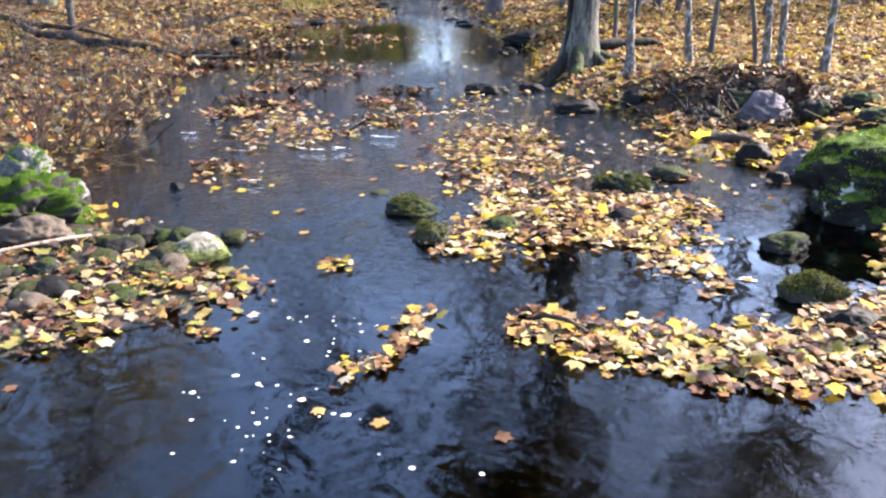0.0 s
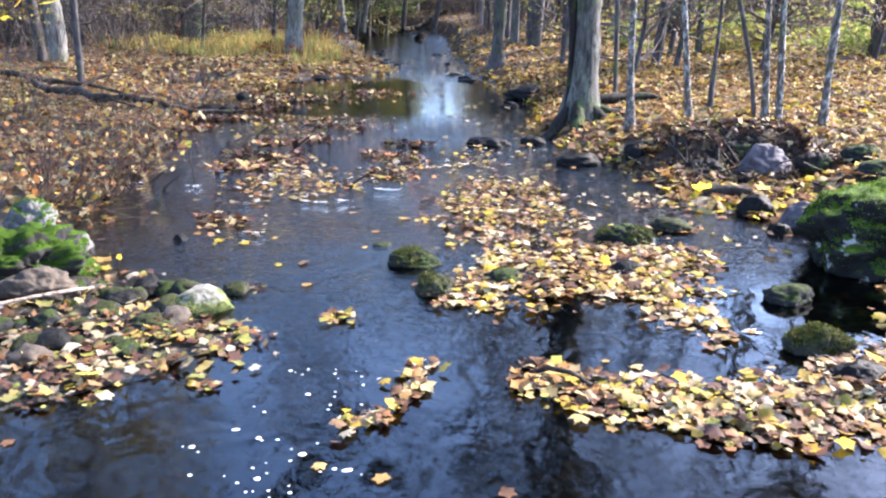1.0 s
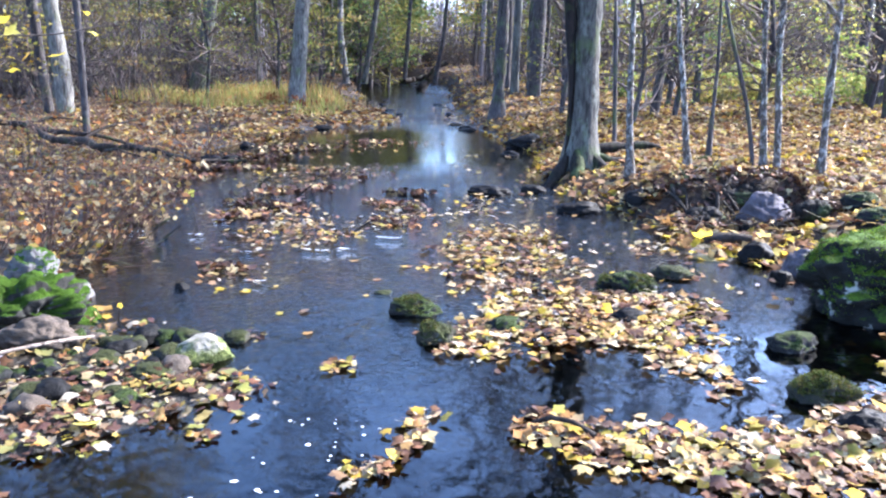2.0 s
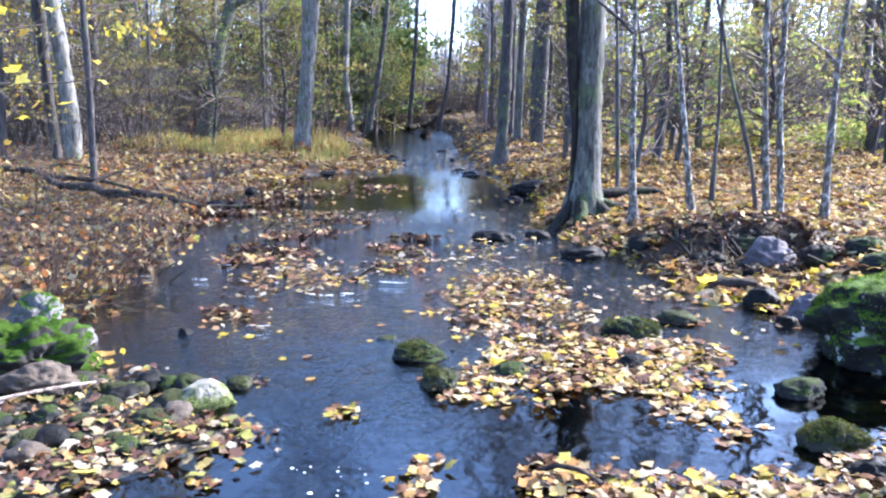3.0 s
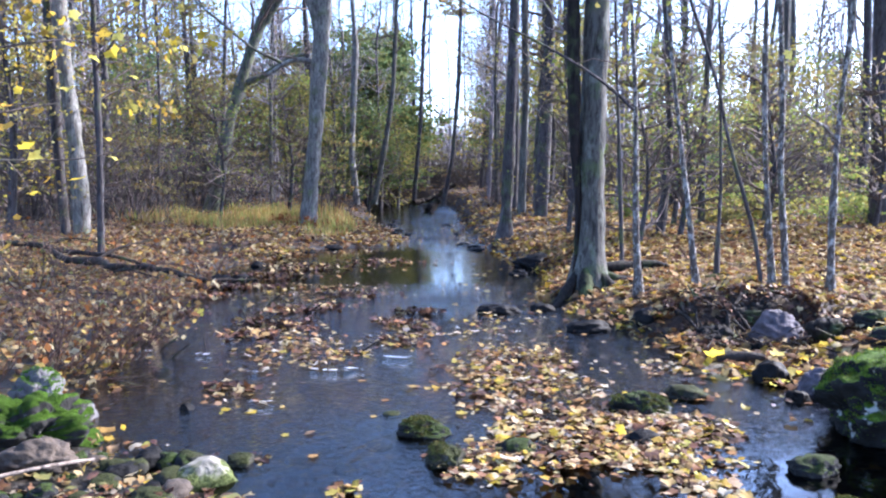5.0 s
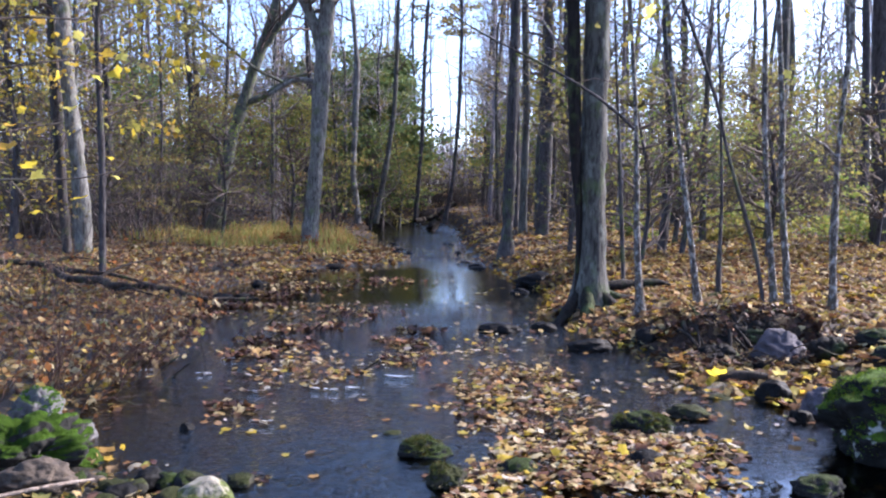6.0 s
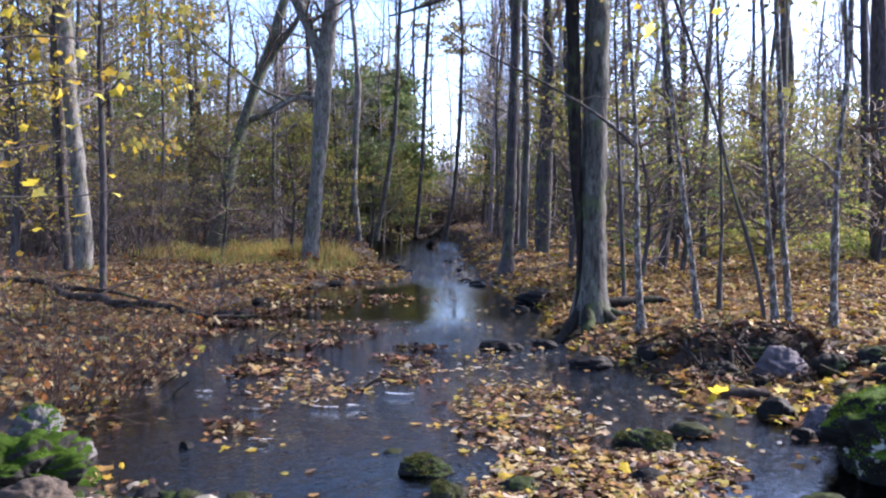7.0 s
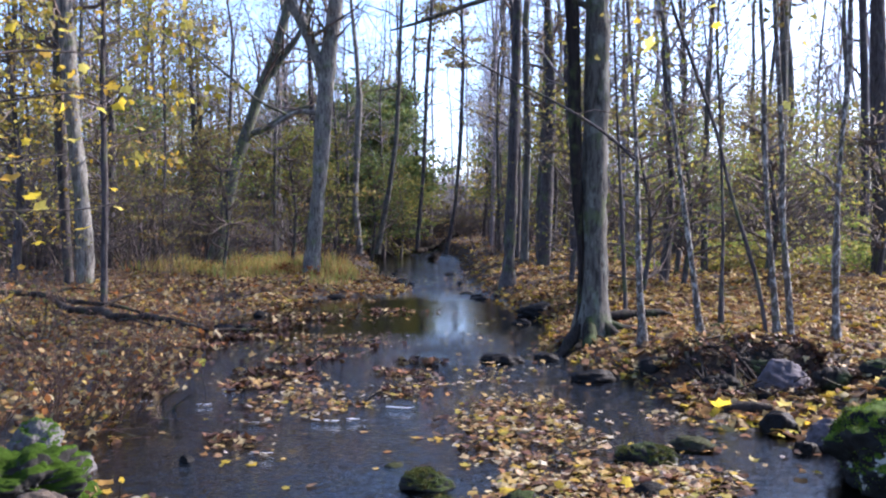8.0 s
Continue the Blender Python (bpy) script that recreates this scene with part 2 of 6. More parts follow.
def water_material():
    m = Mat("stream_water")
    slow = m.noise(3.4, 2, 0.5, (1.1, 1.0, 1), 0.6)
    quick = m.noise(30, 3, 0.55, (1.0, 0.7, 1), 0.6)
    where = m.noise(0.8, 3, 0.6, (1, 0.6, 1))
    sep = m.node("SeparateXYZ")
    m.link(m.coord(), sep.inputs["Vector"])
    run = m.node("Math")                      # the pool below the bar lies calmer than the run above it
    run.operation = "MULTIPLY"
    calm = m.node("Math")
    calm.operation = "MULTIPLY"
    lee = m.node("Math")                      # still water in the lee of the leaf bar
    lee.operation = "SUBTRACT"
    m.link(sep.outputs["Y"], lee.inputs[0])
    shelter = m.node("Math")
    shelter.operation = "MULTIPLY"
    m.link(m.value(sep.outputs["X"], 0.1, 0.6, 0.0, 1.2), shelter.inputs[0])
    m.link(m.value(sep.outputs["Y"], 4.1, 4.8, 1.0, 0.0), shelter.inputs[1])
    m.link(shelter.outputs[0], lee.inputs[1])
    m.link(m.value(lee.outputs[0], 3.0, 5.4, 0.05, 1.8), calm.inputs[0])
    glide = m.node("Math")                    # smooth from the bend on, broken again by the far riffle
    glide.operation = "MAXIMUM"
    m.link(m.value(sep.outputs["Y"], 8.2, 11.6, 1.0, 0.07), glide.inputs[0])
    m.link(m.value(sep.outputs["Y"], 15.8, 18.5, 0.0, 1.0), glide.inputs[1])
    m.link(glide.outputs[0], calm.inputs[1])
    shore = m.node("Math")                    # slack water under the left bank
    shore.operation = "MULTIPLY"
    m.link(calm.outputs[0], shore.inputs[0])
    m.link(m.value(sep.outputs["X"], -2.7, -1.1, 0.6, 1.0), shore.inputs[1])
    m.link(shore.outputs[0], run.inputs[0])
    m.link(m.value(where, 0.34, 0.58, 0.35, 1.0), run.inputs[1])
    ripple = m.node("Math")
    ripple.operation = "MULTIPLY"
    m.link(quick, ripple.inputs[0])
    m.link(run.outputs[0], ripple.inputs[1])
    swell = m.node("Math")
    swell.operation = "MULTIPLY_ADD"
    m.link(m.noise(11, 2, 0.5, (1.0, 0.8, 1), 0.4), swell.inputs[0])
    m.link(run.outputs[0], swell.inputs[1])
    m.link(ripple.outputs[0], swell.inputs[2])
    half = m.node("Math")
    half.operation = "MULTIPLY"
    half.inputs[1].default_value = 1.15
    m.link(swell.outputs[0], half.inputs[0])
    add = m.node("Math")
    add.operation = "ADD"
    roll = m.node("Math")
    roll.operation = "MULTIPLY"
    m.link(slow, roll.inputs[0])
    m.link(m.value(sep.outputs["Y"], 4.0, 10.0, 0.6, 0.15), roll.inputs[1])
    m.link(roll.outputs[0], add.inputs[0])
    m.link(half.outputs[0], add.inputs[1])
    bp = m.node("Bump", Strength=0.8, Distance=0.016)
    m.link(add.outputs[0], bp.inputs["Height"])
    fr = m.node("Fresnel", IOR=1.42)
    m.link(bp.outputs["Normal"], fr.inputs["Normal"])
    clear = m.node("BsdfTransparent")
    clear.inputs["Color"].default_value = (0.19, 0.145, 0.075, 1)
    gloss = m.node("BsdfGlossy")
    gloss.inputs["Color"].default_value = (1, 1, 1, 1)
    gloss.inputs["Roughness"].default_value = 0.025
    m.link(bp.outputs["Normal"], gloss.inputs["Normal"])
    ms = m.node("MixShader")
    m.link(fr.outputs["Fac"], ms.inputs["Fac"])
    m.link(clear.outputs["BSDF"], ms.inputs[1])
    m.link(gloss.outputs["BSDF"], ms.inputs[2])
    m.link(ms.outputs["Shader"], m.out.inputs["Surface"])
    return m.m


M_WATER = water_material()


def stone_material(name, dark, light, moss=0.0, moss_col=(0.10, 0.22, 0.02), wet=False, lichen=0.0, shine=0.4, ragged=0.6):
    m = Mat(name)
    a = m.noise(6, 6, 0.65)
    g = m.noise(60, 3, 0.6)
    col = m.ramp(a, [(0.3, dark), (0.7, light)])
    col = m.mix(m.value(g, 0.55, 0.75, 0, 0.35), col, tuple(c * 0.4 for c in dark))
    if lichen:
        spots = m.noise(7, 4, 0.65)
        col = m.mix(m.value(spots, 0.60, 0.66, 0, lichen), col, (0.42, 0.42, 0.38))
    rough = 0.62 if wet else 0.85
    h = a
    if moss:
        geo = m.node("NewGeometry")
        sep = m.node("SeparateXYZ")
        m.link(geo.outputs["Normal"], sep.inputs["Vector"])
        edge = m.noise(5.5, 7, 0.72)
        s = m.node("Math")
        s.operation = "ADD"
        m.link(sep.outputs["Z"], s.inputs[0])
        m.link(m.value(edge, 0.3, 0.7, -ragged, ragged), s.inputs[1])
        cover = m.value(s.outputs[0], 0.75 - moss, 0.95 - moss, 0, 1)
        tuft = m.mix(0.45, m.noise(90, 5, 0.75), m.noise(15, 4, 0.6))
        # highlights on the tufts and shade in their gaps put into the green
        green = m.ramp(tuft, [(0.35, tuple(c * 0.2 for c in moss_col)), (0.55, tuple(c * 0.6 for c in moss_col)), (0.72, tuple(c * 1.25 for c in moss_col))])
        col = m.mix(cover, col, green)
        h = m.mix(cover, a, tuft)
    m.bump(h, 1.0, 0.035)
    return m.base(col, rough, 0.1 if wet else shine)


def skirted_stone(name):
    """Pale weathered granite, grown over with olive moss up from the waterline."""
    m = Mat(name)
    col = m.ramp(m.noise(9, 5, 0.65), [(0.3, (0.13, 0.118, 0.09)), (0.7, (0.235, 0.215, 0.17))])
    col = m.mix(m.value(m.noise(70, 3), 0.55, 0.75, 0, 0.4), col, (0.12, 0.11, 0.10))
    sep = m.node("SeparateXYZ")
    m.link(m.coord(), sep.inputs["Vector"])
    edge = m.node("Math")
    edge.operation = "ADD"
    m.link(sep.outputs["Z"], edge.inputs[0])
    m.link(m.value(m.noise(14, 3), 0.3, 0.7, -0.03, 0.03), edge.inputs[1])
    tuft = m.noise(60, 4, 0.7)
    green = m.ramp(tuft, [(0.35, (0.02, 0.025, 0.006)), (0.65, (0.10, 0.12, 0.03))])
    cover = m.value(edge.outputs[0], 0.05, 0.078, 1.0, 0.0)
    col = m.mix(cover, col, green)
    m.bump(m.mix(cover, m.noise(30, 4), tuft), 0.8, 0.02)
    return m.base(col, 0.85, 0.2)


M_STONE_DOME = skirted_stone("stone_pale_skirted")
M_STONE_MAUVE = stone_material("stone_mauve", (0.03, 0.026, 0.031), (0.098, 0.083, 0.096))
M_STONE_PALE = stone_material("stone_pale_mossy", (0.12, 0.105, 0.08), (0.26, 0.23, 0.175), 0.2, (0.13, 0.15, 0.03))
M_STONE_WET = stone_material("stone_wet_dark", (0.002, 0.002, 0.002), (0.010, 0.0095, 0.0095), wet=True)
M_STONE_BROWN = stone_material("stone_brown", (0.014, 0.010, 0.007), (0.074, 0.054, 0.037))
# real moss on top; the stone's darkness also carries the underside's shade
M_STONE_MOSS = stone_material("stone_bright_moss", (0.008, 0.008, 0.007), (0.035, 0.033, 0.031), 0.5, (0.055, 0.11, 0.006), shine=0.1, lichen=0.25, ragged=0.32)
M_BOULDER_PALE = stone_material("boulder_pale_mossy", (0.05, 0.046, 0.045), (0.165, 0.155, 0.152), 0.2, (0.07, 0.14, 0.010), shine=0.12, lichen=0.3)
M_BOULDER_DARK = stone_material("boulder_dark_mossy", (0.003, 0.003, 0.003), (0.016, 0.016, 0.015), 0.14, (0.08, 0.15, 0.010), lichen=0.6, shine=0.12, ragged=0.38)
M_STONE_MOSS_DARK = stone_material("stone_dark_moss", (0.008, 0.008, 0.008), (0.022, 0.022, 0.022), 0.25, (0.045, 0.07, 0.012), lichen=0.22, shine=0.15)
M_STONE_OLIVE = stone_material("stone_olive", (0.010, 0.010, 0.008), (0.04, 0.038, 0.027), 0.3, (0.05, 0.058, 0.016), lichen=0.14, shine=0.15)


# ---- building tools ----
def part(name, mesh, material, parent=None, label="", smooth=True):
    ob = new(name, mesh)
    if material:
        mesh.materials.append(material)
    if smooth:
        mesh.polygons.foreach_set("use_smooth", [True] * len(mesh.polygons))
    if parent:
        ob.parent = parent
        ob.matrix_parent_inverse = parent.matrix_basis.inverted()
    if label:
        ob["label"] = label
    return ob


def mesh_tris(name, v, f):
    me = bpy.data.meshes.new(name)
    v, f = np.asarray(v, "f4"), np.asarray(f, "i4")
    k = f.shape[1]
    me.vertices.add(len(v))
    me.vertices.foreach_set("co", v.ravel())
    me.loops.add(f.size)
    me.loops.foreach_set("vertex_index", f.ravel())
    me.polygons.add(len(f))
    me.polygons.foreach_set("loop_start", np.arange(len(f), dtype="i4") * k)
    me.update(calc_edges=True)
    return me


class Tubes:
    """Collects tapered tubes into one mesh of quads."""

    def __init__(self):
        self.v, self.f, self.n = [], [], 0

    def add(self, pts, radii, sides=6, rng=None, rough=0.0):
        p = np.asarray(pts, float)
        r = np.asarray(radii, float)
        d = np.gradient(p, axis=0)
        d /= np.linalg.norm(d, axis=1)[:, None] + 1e-9
        ref = np.array([1.0, 0, 0]) if abs(d[0][0]) < 0.8 else np.array([0, 1.0, 0])
        u = np.cross(d, ref)
        u /= np.linalg.norm(u, axis=1)[:, None] + 1e-9
        w = np.cross(d, u)
        a = np.arange(sides) * 2 * np.pi / sides
        rr = np.repeat(r[:, None], sides, 1)
        if rough and rng is not None:
            rr = rr * (1 + rough * rng.standard_normal(rr.shape))
        ring = p[:, None, :] + rr[..., None] * (np.cos(a)[None, :, None] * u[:, None, :] + np.sin(a)[None, :, None] * w[:, None, :])
        k = len(p)
        idx = self.n + np.arange(k * sides).reshape(k, sides)
        nxt = np.roll(idx, -1, 1)
        q = np.stack([idx[:-1], nxt[:-1], nxt[1:], idx[1:]], -1).reshape(-1, 4)
        self.v.append(ring.reshape(-1, 3))
        self.f.append(q)
        self.n += k * sides

    def mesh(self, name):
        return mesh_tris(name, np.concatenate(self.v), np.concatenate(self.f))


def smooth_path(pts, step):
    """Points with radii (x, y, z, r), resampled through a smooth curve."""
    p = np.asarray(pts, float)
    s = np.concatenate([[0], np.cumsum(np.linalg.norm(np.diff(p[:, :3], axis=0), axis=1))])
    t = np.linspace(0, s[-1], max(3, int(s[-1] / step)))
    out = np.stack([np.interp(t, s, p[:, i]) for i in range(4)], 1)
    for _ in range(2):
        out[1:-1] = 0.25 * out[:-2] + 0.5 * out[1:-1] + 0.25 * out[2:]
    return out


def leaf_shape(fine):
    """A five-lobed maple leaf in its plane, one unit across: outline points round a centre."""
    half = [(90, 1.0), (62, 0.64), (38, 0.95), (8, 0.6), (-22, 0.72), (-70, 0.36)]
    if fine:
        half = [(90, 1.0), (82, 0.76), (75, 0.8), (63, 0.62), (50, 0.78), (42, 0.82), (37, 0.98), (26, 0.76), (18, 0.74), (7, 0.63), (-12, 0.66), (-24, 0.74), (-40, 0.56), (-72, 0.36)]
    left = [(180 - a, r) for a, r in half[1:]][::-1]
    ring = [(math.cos(radians(a)) * r * 0.55, math.sin(radians(a)) * r * 0.55) for a, r in half + [(-90, 0.16)] + left]
    v = np.array([(0.0, 0.0)] + ring)
    n = len(ring)
    f = np.array([(0, 1 + (i + 1) % n, 1 + i) for i in range(n)])
    return v, f


SIMPLE, FINE = leaf_shape(False), leaf_shape(True)
KITE = (np.array([(0, -0.5), (0.33, 0.0), (0, 0.5), (-0.33, 0.0)]), np.array([(0, 1, 2), (0, 2, 3)]))


def leaves(name, place, size, rng, tilt=0.35, shape=SIMPLE, curl=0.35, up=True):
    """One mesh of many leaves at the given places."""
    n = len(place)
    v, f = shape
    yaw = rng.uniform(0, 2 * np.pi, n)
    if up:
        nrm = np.stack([rng.normal(0, tilt, n), rng.normal(0, tilt, n), np.ones(n)], 1)
    else:
        nrm = rng.standard_normal((n, 3))
    nrm /= np.linalg.norm(nrm, axis=1)[:, None]
    h = np.stack([np.cos(yaw), np.sin(yaw), 0 * yaw], 1)
    a = np.cross(nrm, h)
    a /= np.linalg.norm(a, axis=1)[:, None] + 1e-6
    b = np.cross(nrm, a)
    s = np.asarray(size)[:, None, None] * rng.uniform(0.85, 1.15, (n, 1, 1))
    c1, c2 = rng.normal(0, curl, (n, 1)), rng.normal(0, curl, (n, 1))
    lift = c1 * v[:, 0] ** 2 * 2 + c2 * v[:, 1] ** 2 * 2 + rng.normal(0, curl * 0.5, (n, 1)) * v[:, 0] * v[:, 1] * 2
    lift = lift - lift.min(1)[:, None] if up else lift
    pts = np.asarray(place)[:, None, :] + s * (a[:, None, :] * v[None, :, :1] + b[:, None, :] * v[None, :, 1:] + nrm[:, None, :] * lift[..., None])
    tri = f[None] + (np.arange(n) * len(v))[:, None, None]
    return mesh_tris(name, pts.reshape(-1, 3), tri.reshape(-1, 3))


def hash2(i, j, seed):
    h = np.sin(i * 127.1 + j * 311.7 + seed * 74.7) * 43758.5453
    return h - np.floor(h)


def field(x, y, scale, seed=0):
    """Smooth value noise from 0 to 1 over the plan."""
    x, y = np.asarray(x, float) / scale, np.asarray(y, float) / scale
    i, j = np.floor(x), np.floor(y)
    u, w = x - i, y - j
    u, w = u * u * (3 - 2 * u), w * w * (3 - 2 * w)
    return (hash2(i, j, seed) * (1 - u) + hash2(i + 1, j, seed) * u) * (1 - w) + (hash2(i, j + 1, seed) * (1 - u) + hash2(i + 1, j + 1, seed) * u) * w


# ---- the lie of the land: banks of the stream, water at z = 0 ----
LEFT_BANK = [(-1, -6), (1.2, -5), (2.2, -3.0), (2.6, -1.95), (2.85, -1.5), (3.1, -1.15), (3.4, -0.82), (3.7, -1.05), (3.95, -1.7), (4.3, -1.98), (4.6, -2.2),
             (5.4, -2.6), (6.9, -2.85), (8.5, -3.2), (10, -3.5), (12, -3.6), (14.8, -3.4), (16.4, -2.9), (17.2, -1.6), (18, -1.05), (20, -1.15), (24, -2.1), (28, -2.75), (36, -3.4), (42, -4.6), (46, -8), (50, -16), (56, -30)]
RIGHT_BANK = [(-1, 7), (1.2, 5), (1.9, 3.2), (2.5, 2.3), (3.1, 2.15), (3.5, 2.25), (4.0, 2.6), (4.7, 2.75), (5.2, 2.75), (5.7, 2.45), (6.1, 2.05), (7.3, 1.95),
              (8.2, 1.6), (9.2, 1.3), (10, 1.35), (11, 1.65), (12.5, 1.7), (14, 1.4), (17, 0.9), (20, 0.75), (24, 0.6), (34, 0.55), (40, 0.3), (44, -0.8), (48, -5), (52, -14), (58, -30)]


def bank(table, y):
    t = np.array(table)
    return np.interp(y, t[:, 0], t[:, 1])


def ground_z(x, y):
    x, y = np.asarray(x, float), np.asarray(y, float)
    wob = 0.22 * (field(x, y, 0.7, 1) - 0.5) + 0.12 * (field(x, y, 0.23, 2) - 0.5)
    shore = 0.6 * (field(x, y, 1.6, 7) - 0.5) * np.clip((y - 6) / 3, 0, 1)
    dl, dr = x - bank(LEFT_BANK, y) + wob + shore, bank(RIGHT_BANK, y) - x + wob
    d = np.minimum(dl, dr)
    bed = -np.minimum(0.34, 0.28 * np.maximum(d, 0)) * (0.75 + 0.5 * field(x, y, 0.9, 3))
    u = np.maximum(-d, 0)
    rise = np.where(dl < dr, 0.13 * (1 - np.exp(-u / 0.9)) + 0.012 * np.minimum(u, 8), 0.30 * (1 - np.exp(-u / 0.55)) + 0.010 * np.minimum(u, 8))
    spur = np.exp(-((y - 3.3) / 0.8) ** 2) * (x < 0)
    low = np.exp(-(((x - 2.55) / 0.6) ** 2 + ((y - 6.5) / 0.85) ** 2) ** 2)
    rise = rise * (1 - 0.9 * spur) * (1 - 0.8 * low)
    point = np.clip((y - 16.5) / 1.5, 0, 1) * np.clip((34 - y) / 6, 0, 1) * np.exp(-u / 1.6) * (x < 0)
    rise = rise * (1 - 0.75 * point)
    far = 0.016 * np.clip(y - 12, 0, 40) * (1 - 0.8 * point)
    lump = (field(x, y, 0.5, 4) - 0.5) * 0.07 + (field(x, y, 1.8, 5) - 0.5) * 0.12
    z = np.where(d > 0, bed, rise + (far + lump) * np.minimum(u / 0.6, 1))
    cut = np.exp(-(((x - 2.95) / 0.66) ** 2) ** 2) * np.clip((y - 6.2) / 0.4, 0, 1) * np.clip((8.6 - y) / 0.5, 0, 1)
    step = np.clip((y - 7.2 - 0.25 * (field(x, y, 0.3, 31) - 0.5)) / 0.32, 0, 1)
    z = z * (1 - cut) + cut * (0.04 + 0.36 * step * step * (3 - 2 * step) + 0.05 * (field(x, y, 0.16, 32) - 0.5))
    pool = np.exp(-((x + 4.85) / 0.75) ** 2 - ((y - 15.5) / 0.8) ** 2)
    z = z - 0.45 * pool
    bar = np.exp(-(((x - 0.85) / 0.75) ** 2 + ((y - 4.9) / 1.4) ** 2) ** 2)
    z = np.where(d > 0, z * (1 - 0.82 * bar), z)
    near = np.clip((1.1 - y) / 0.6, 0, 1)
    return z * (1 - near) + near * 0.1


def spread(lo, hi, fine_lo, fine_hi, step, growth=1.09):
    mid = list(np.arange(fine_lo, fine_hi, step))
    out, s, v = [], step, mid[-1]
    while v < hi:
        s *= growth
        v += s
        out.append(v)
    low, s, v = [], step, mid[0]
    while v > lo:
        s *= growth
        v -= s
        low.append(v)
    return np.array(low[::-1] + mid + out)


def build_ground():
    gx, gy = spread(-420, 420, -5, 6, 0.09), spread(-300, 600, 1.0, 13, 0.09, 1.05)
    x, y = np.meshgrid(gx, gy)
    z = ground_z(x, y)
    v = np.stack([x, y, z], -1).reshape(-1, 3)
    i = np.arange(x.size).reshape(x.shape)
    f = np.stack([i[:-1, :-1], i[:-1, 1:], i[1:, 1:], i[1:, :-1]], -1).reshape(-1, 4)
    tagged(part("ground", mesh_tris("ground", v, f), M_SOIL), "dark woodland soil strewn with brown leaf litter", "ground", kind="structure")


build_ground()


def build_water():
    gx, gy = np.linspace(-30, 9, 60), np.linspace(0.9, 58, 80)
    x, y = np.meshgrid(gx, gy)
    v = np.stack([x, y, 0 * x], -1).reshape(-1, 3)
    i = np.arange(x.size).reshape(x.shape)
    f = np.stack([i[:-1, :-1], i[:-1, 1:], i[1:, 1:], i[1:, :-1]], -1).reshape(-1, 4)
    tagged(part("water", mesh_tris("water", v, f), M_WATER), "dark rippled stream water reflecting blue sky", "water", kind="structure")


build_water()

# ---- trees ----
def grow(tubes, tips, start, way, length, radius, depth, rng, droop=0.06, kids=(3, 6)):
    """A branch that wanders from its start, with smaller ones on it; the tips are kept for leaves."""
    n = max(4 if depth else 2, int(length / 0.5))
    p, d = np.array(start, float), np.array(way, float)
    pts = [p.copy()]
    for k in range(n):
        d = d + rng.normal(0, 0.23, 3) + np.array([0, 0, droop])
        d /= np.linalg.norm(d)
        p = p + d * length / n
        pts.append(p.copy())
    rad = np.linspace(radius, max(radius * 0.25, 0.003), n + 1)
    tubes.add(pts, rad, 5 if radius > 0.03 else 3)
    for k in range(1, n + 1):
        tips.append(pts[k])
    if depth > 0:
        for _ in range(rng.integers(*kids)):
            k = rng.integers(max(1, n // 4), n + 1)
            side = np.cross(pts[k] - pts[k - 1], rng.standard_normal(3))
            side /= np.linalg.norm(side) + 1e-6
            ahead = (pts[k] - pts[k - 1]) / (np.linalg.norm(pts[k] - pts[k - 1]) + 1e-9)
            grow(tubes, tips, pts[k], ahead * 0.75 + side * 0.75, length * rng.uniform(0.35, 0.6), rad[k] * 0.6, depth - 1, rng, droop, kids)


def around(tips, count, reach, rng):
    """Places for leaves in flat clumps round some of the tips."""
    t = np.array(tips)
    hold = t[rng.integers(0, len(t), max(3, count // 20))]
    hold = hold[rng.integers(0, len(hold), count)]
    return hold + rng.normal(0, reach, (count, 3)) * np.array([1.45, 1.45, 0.4])


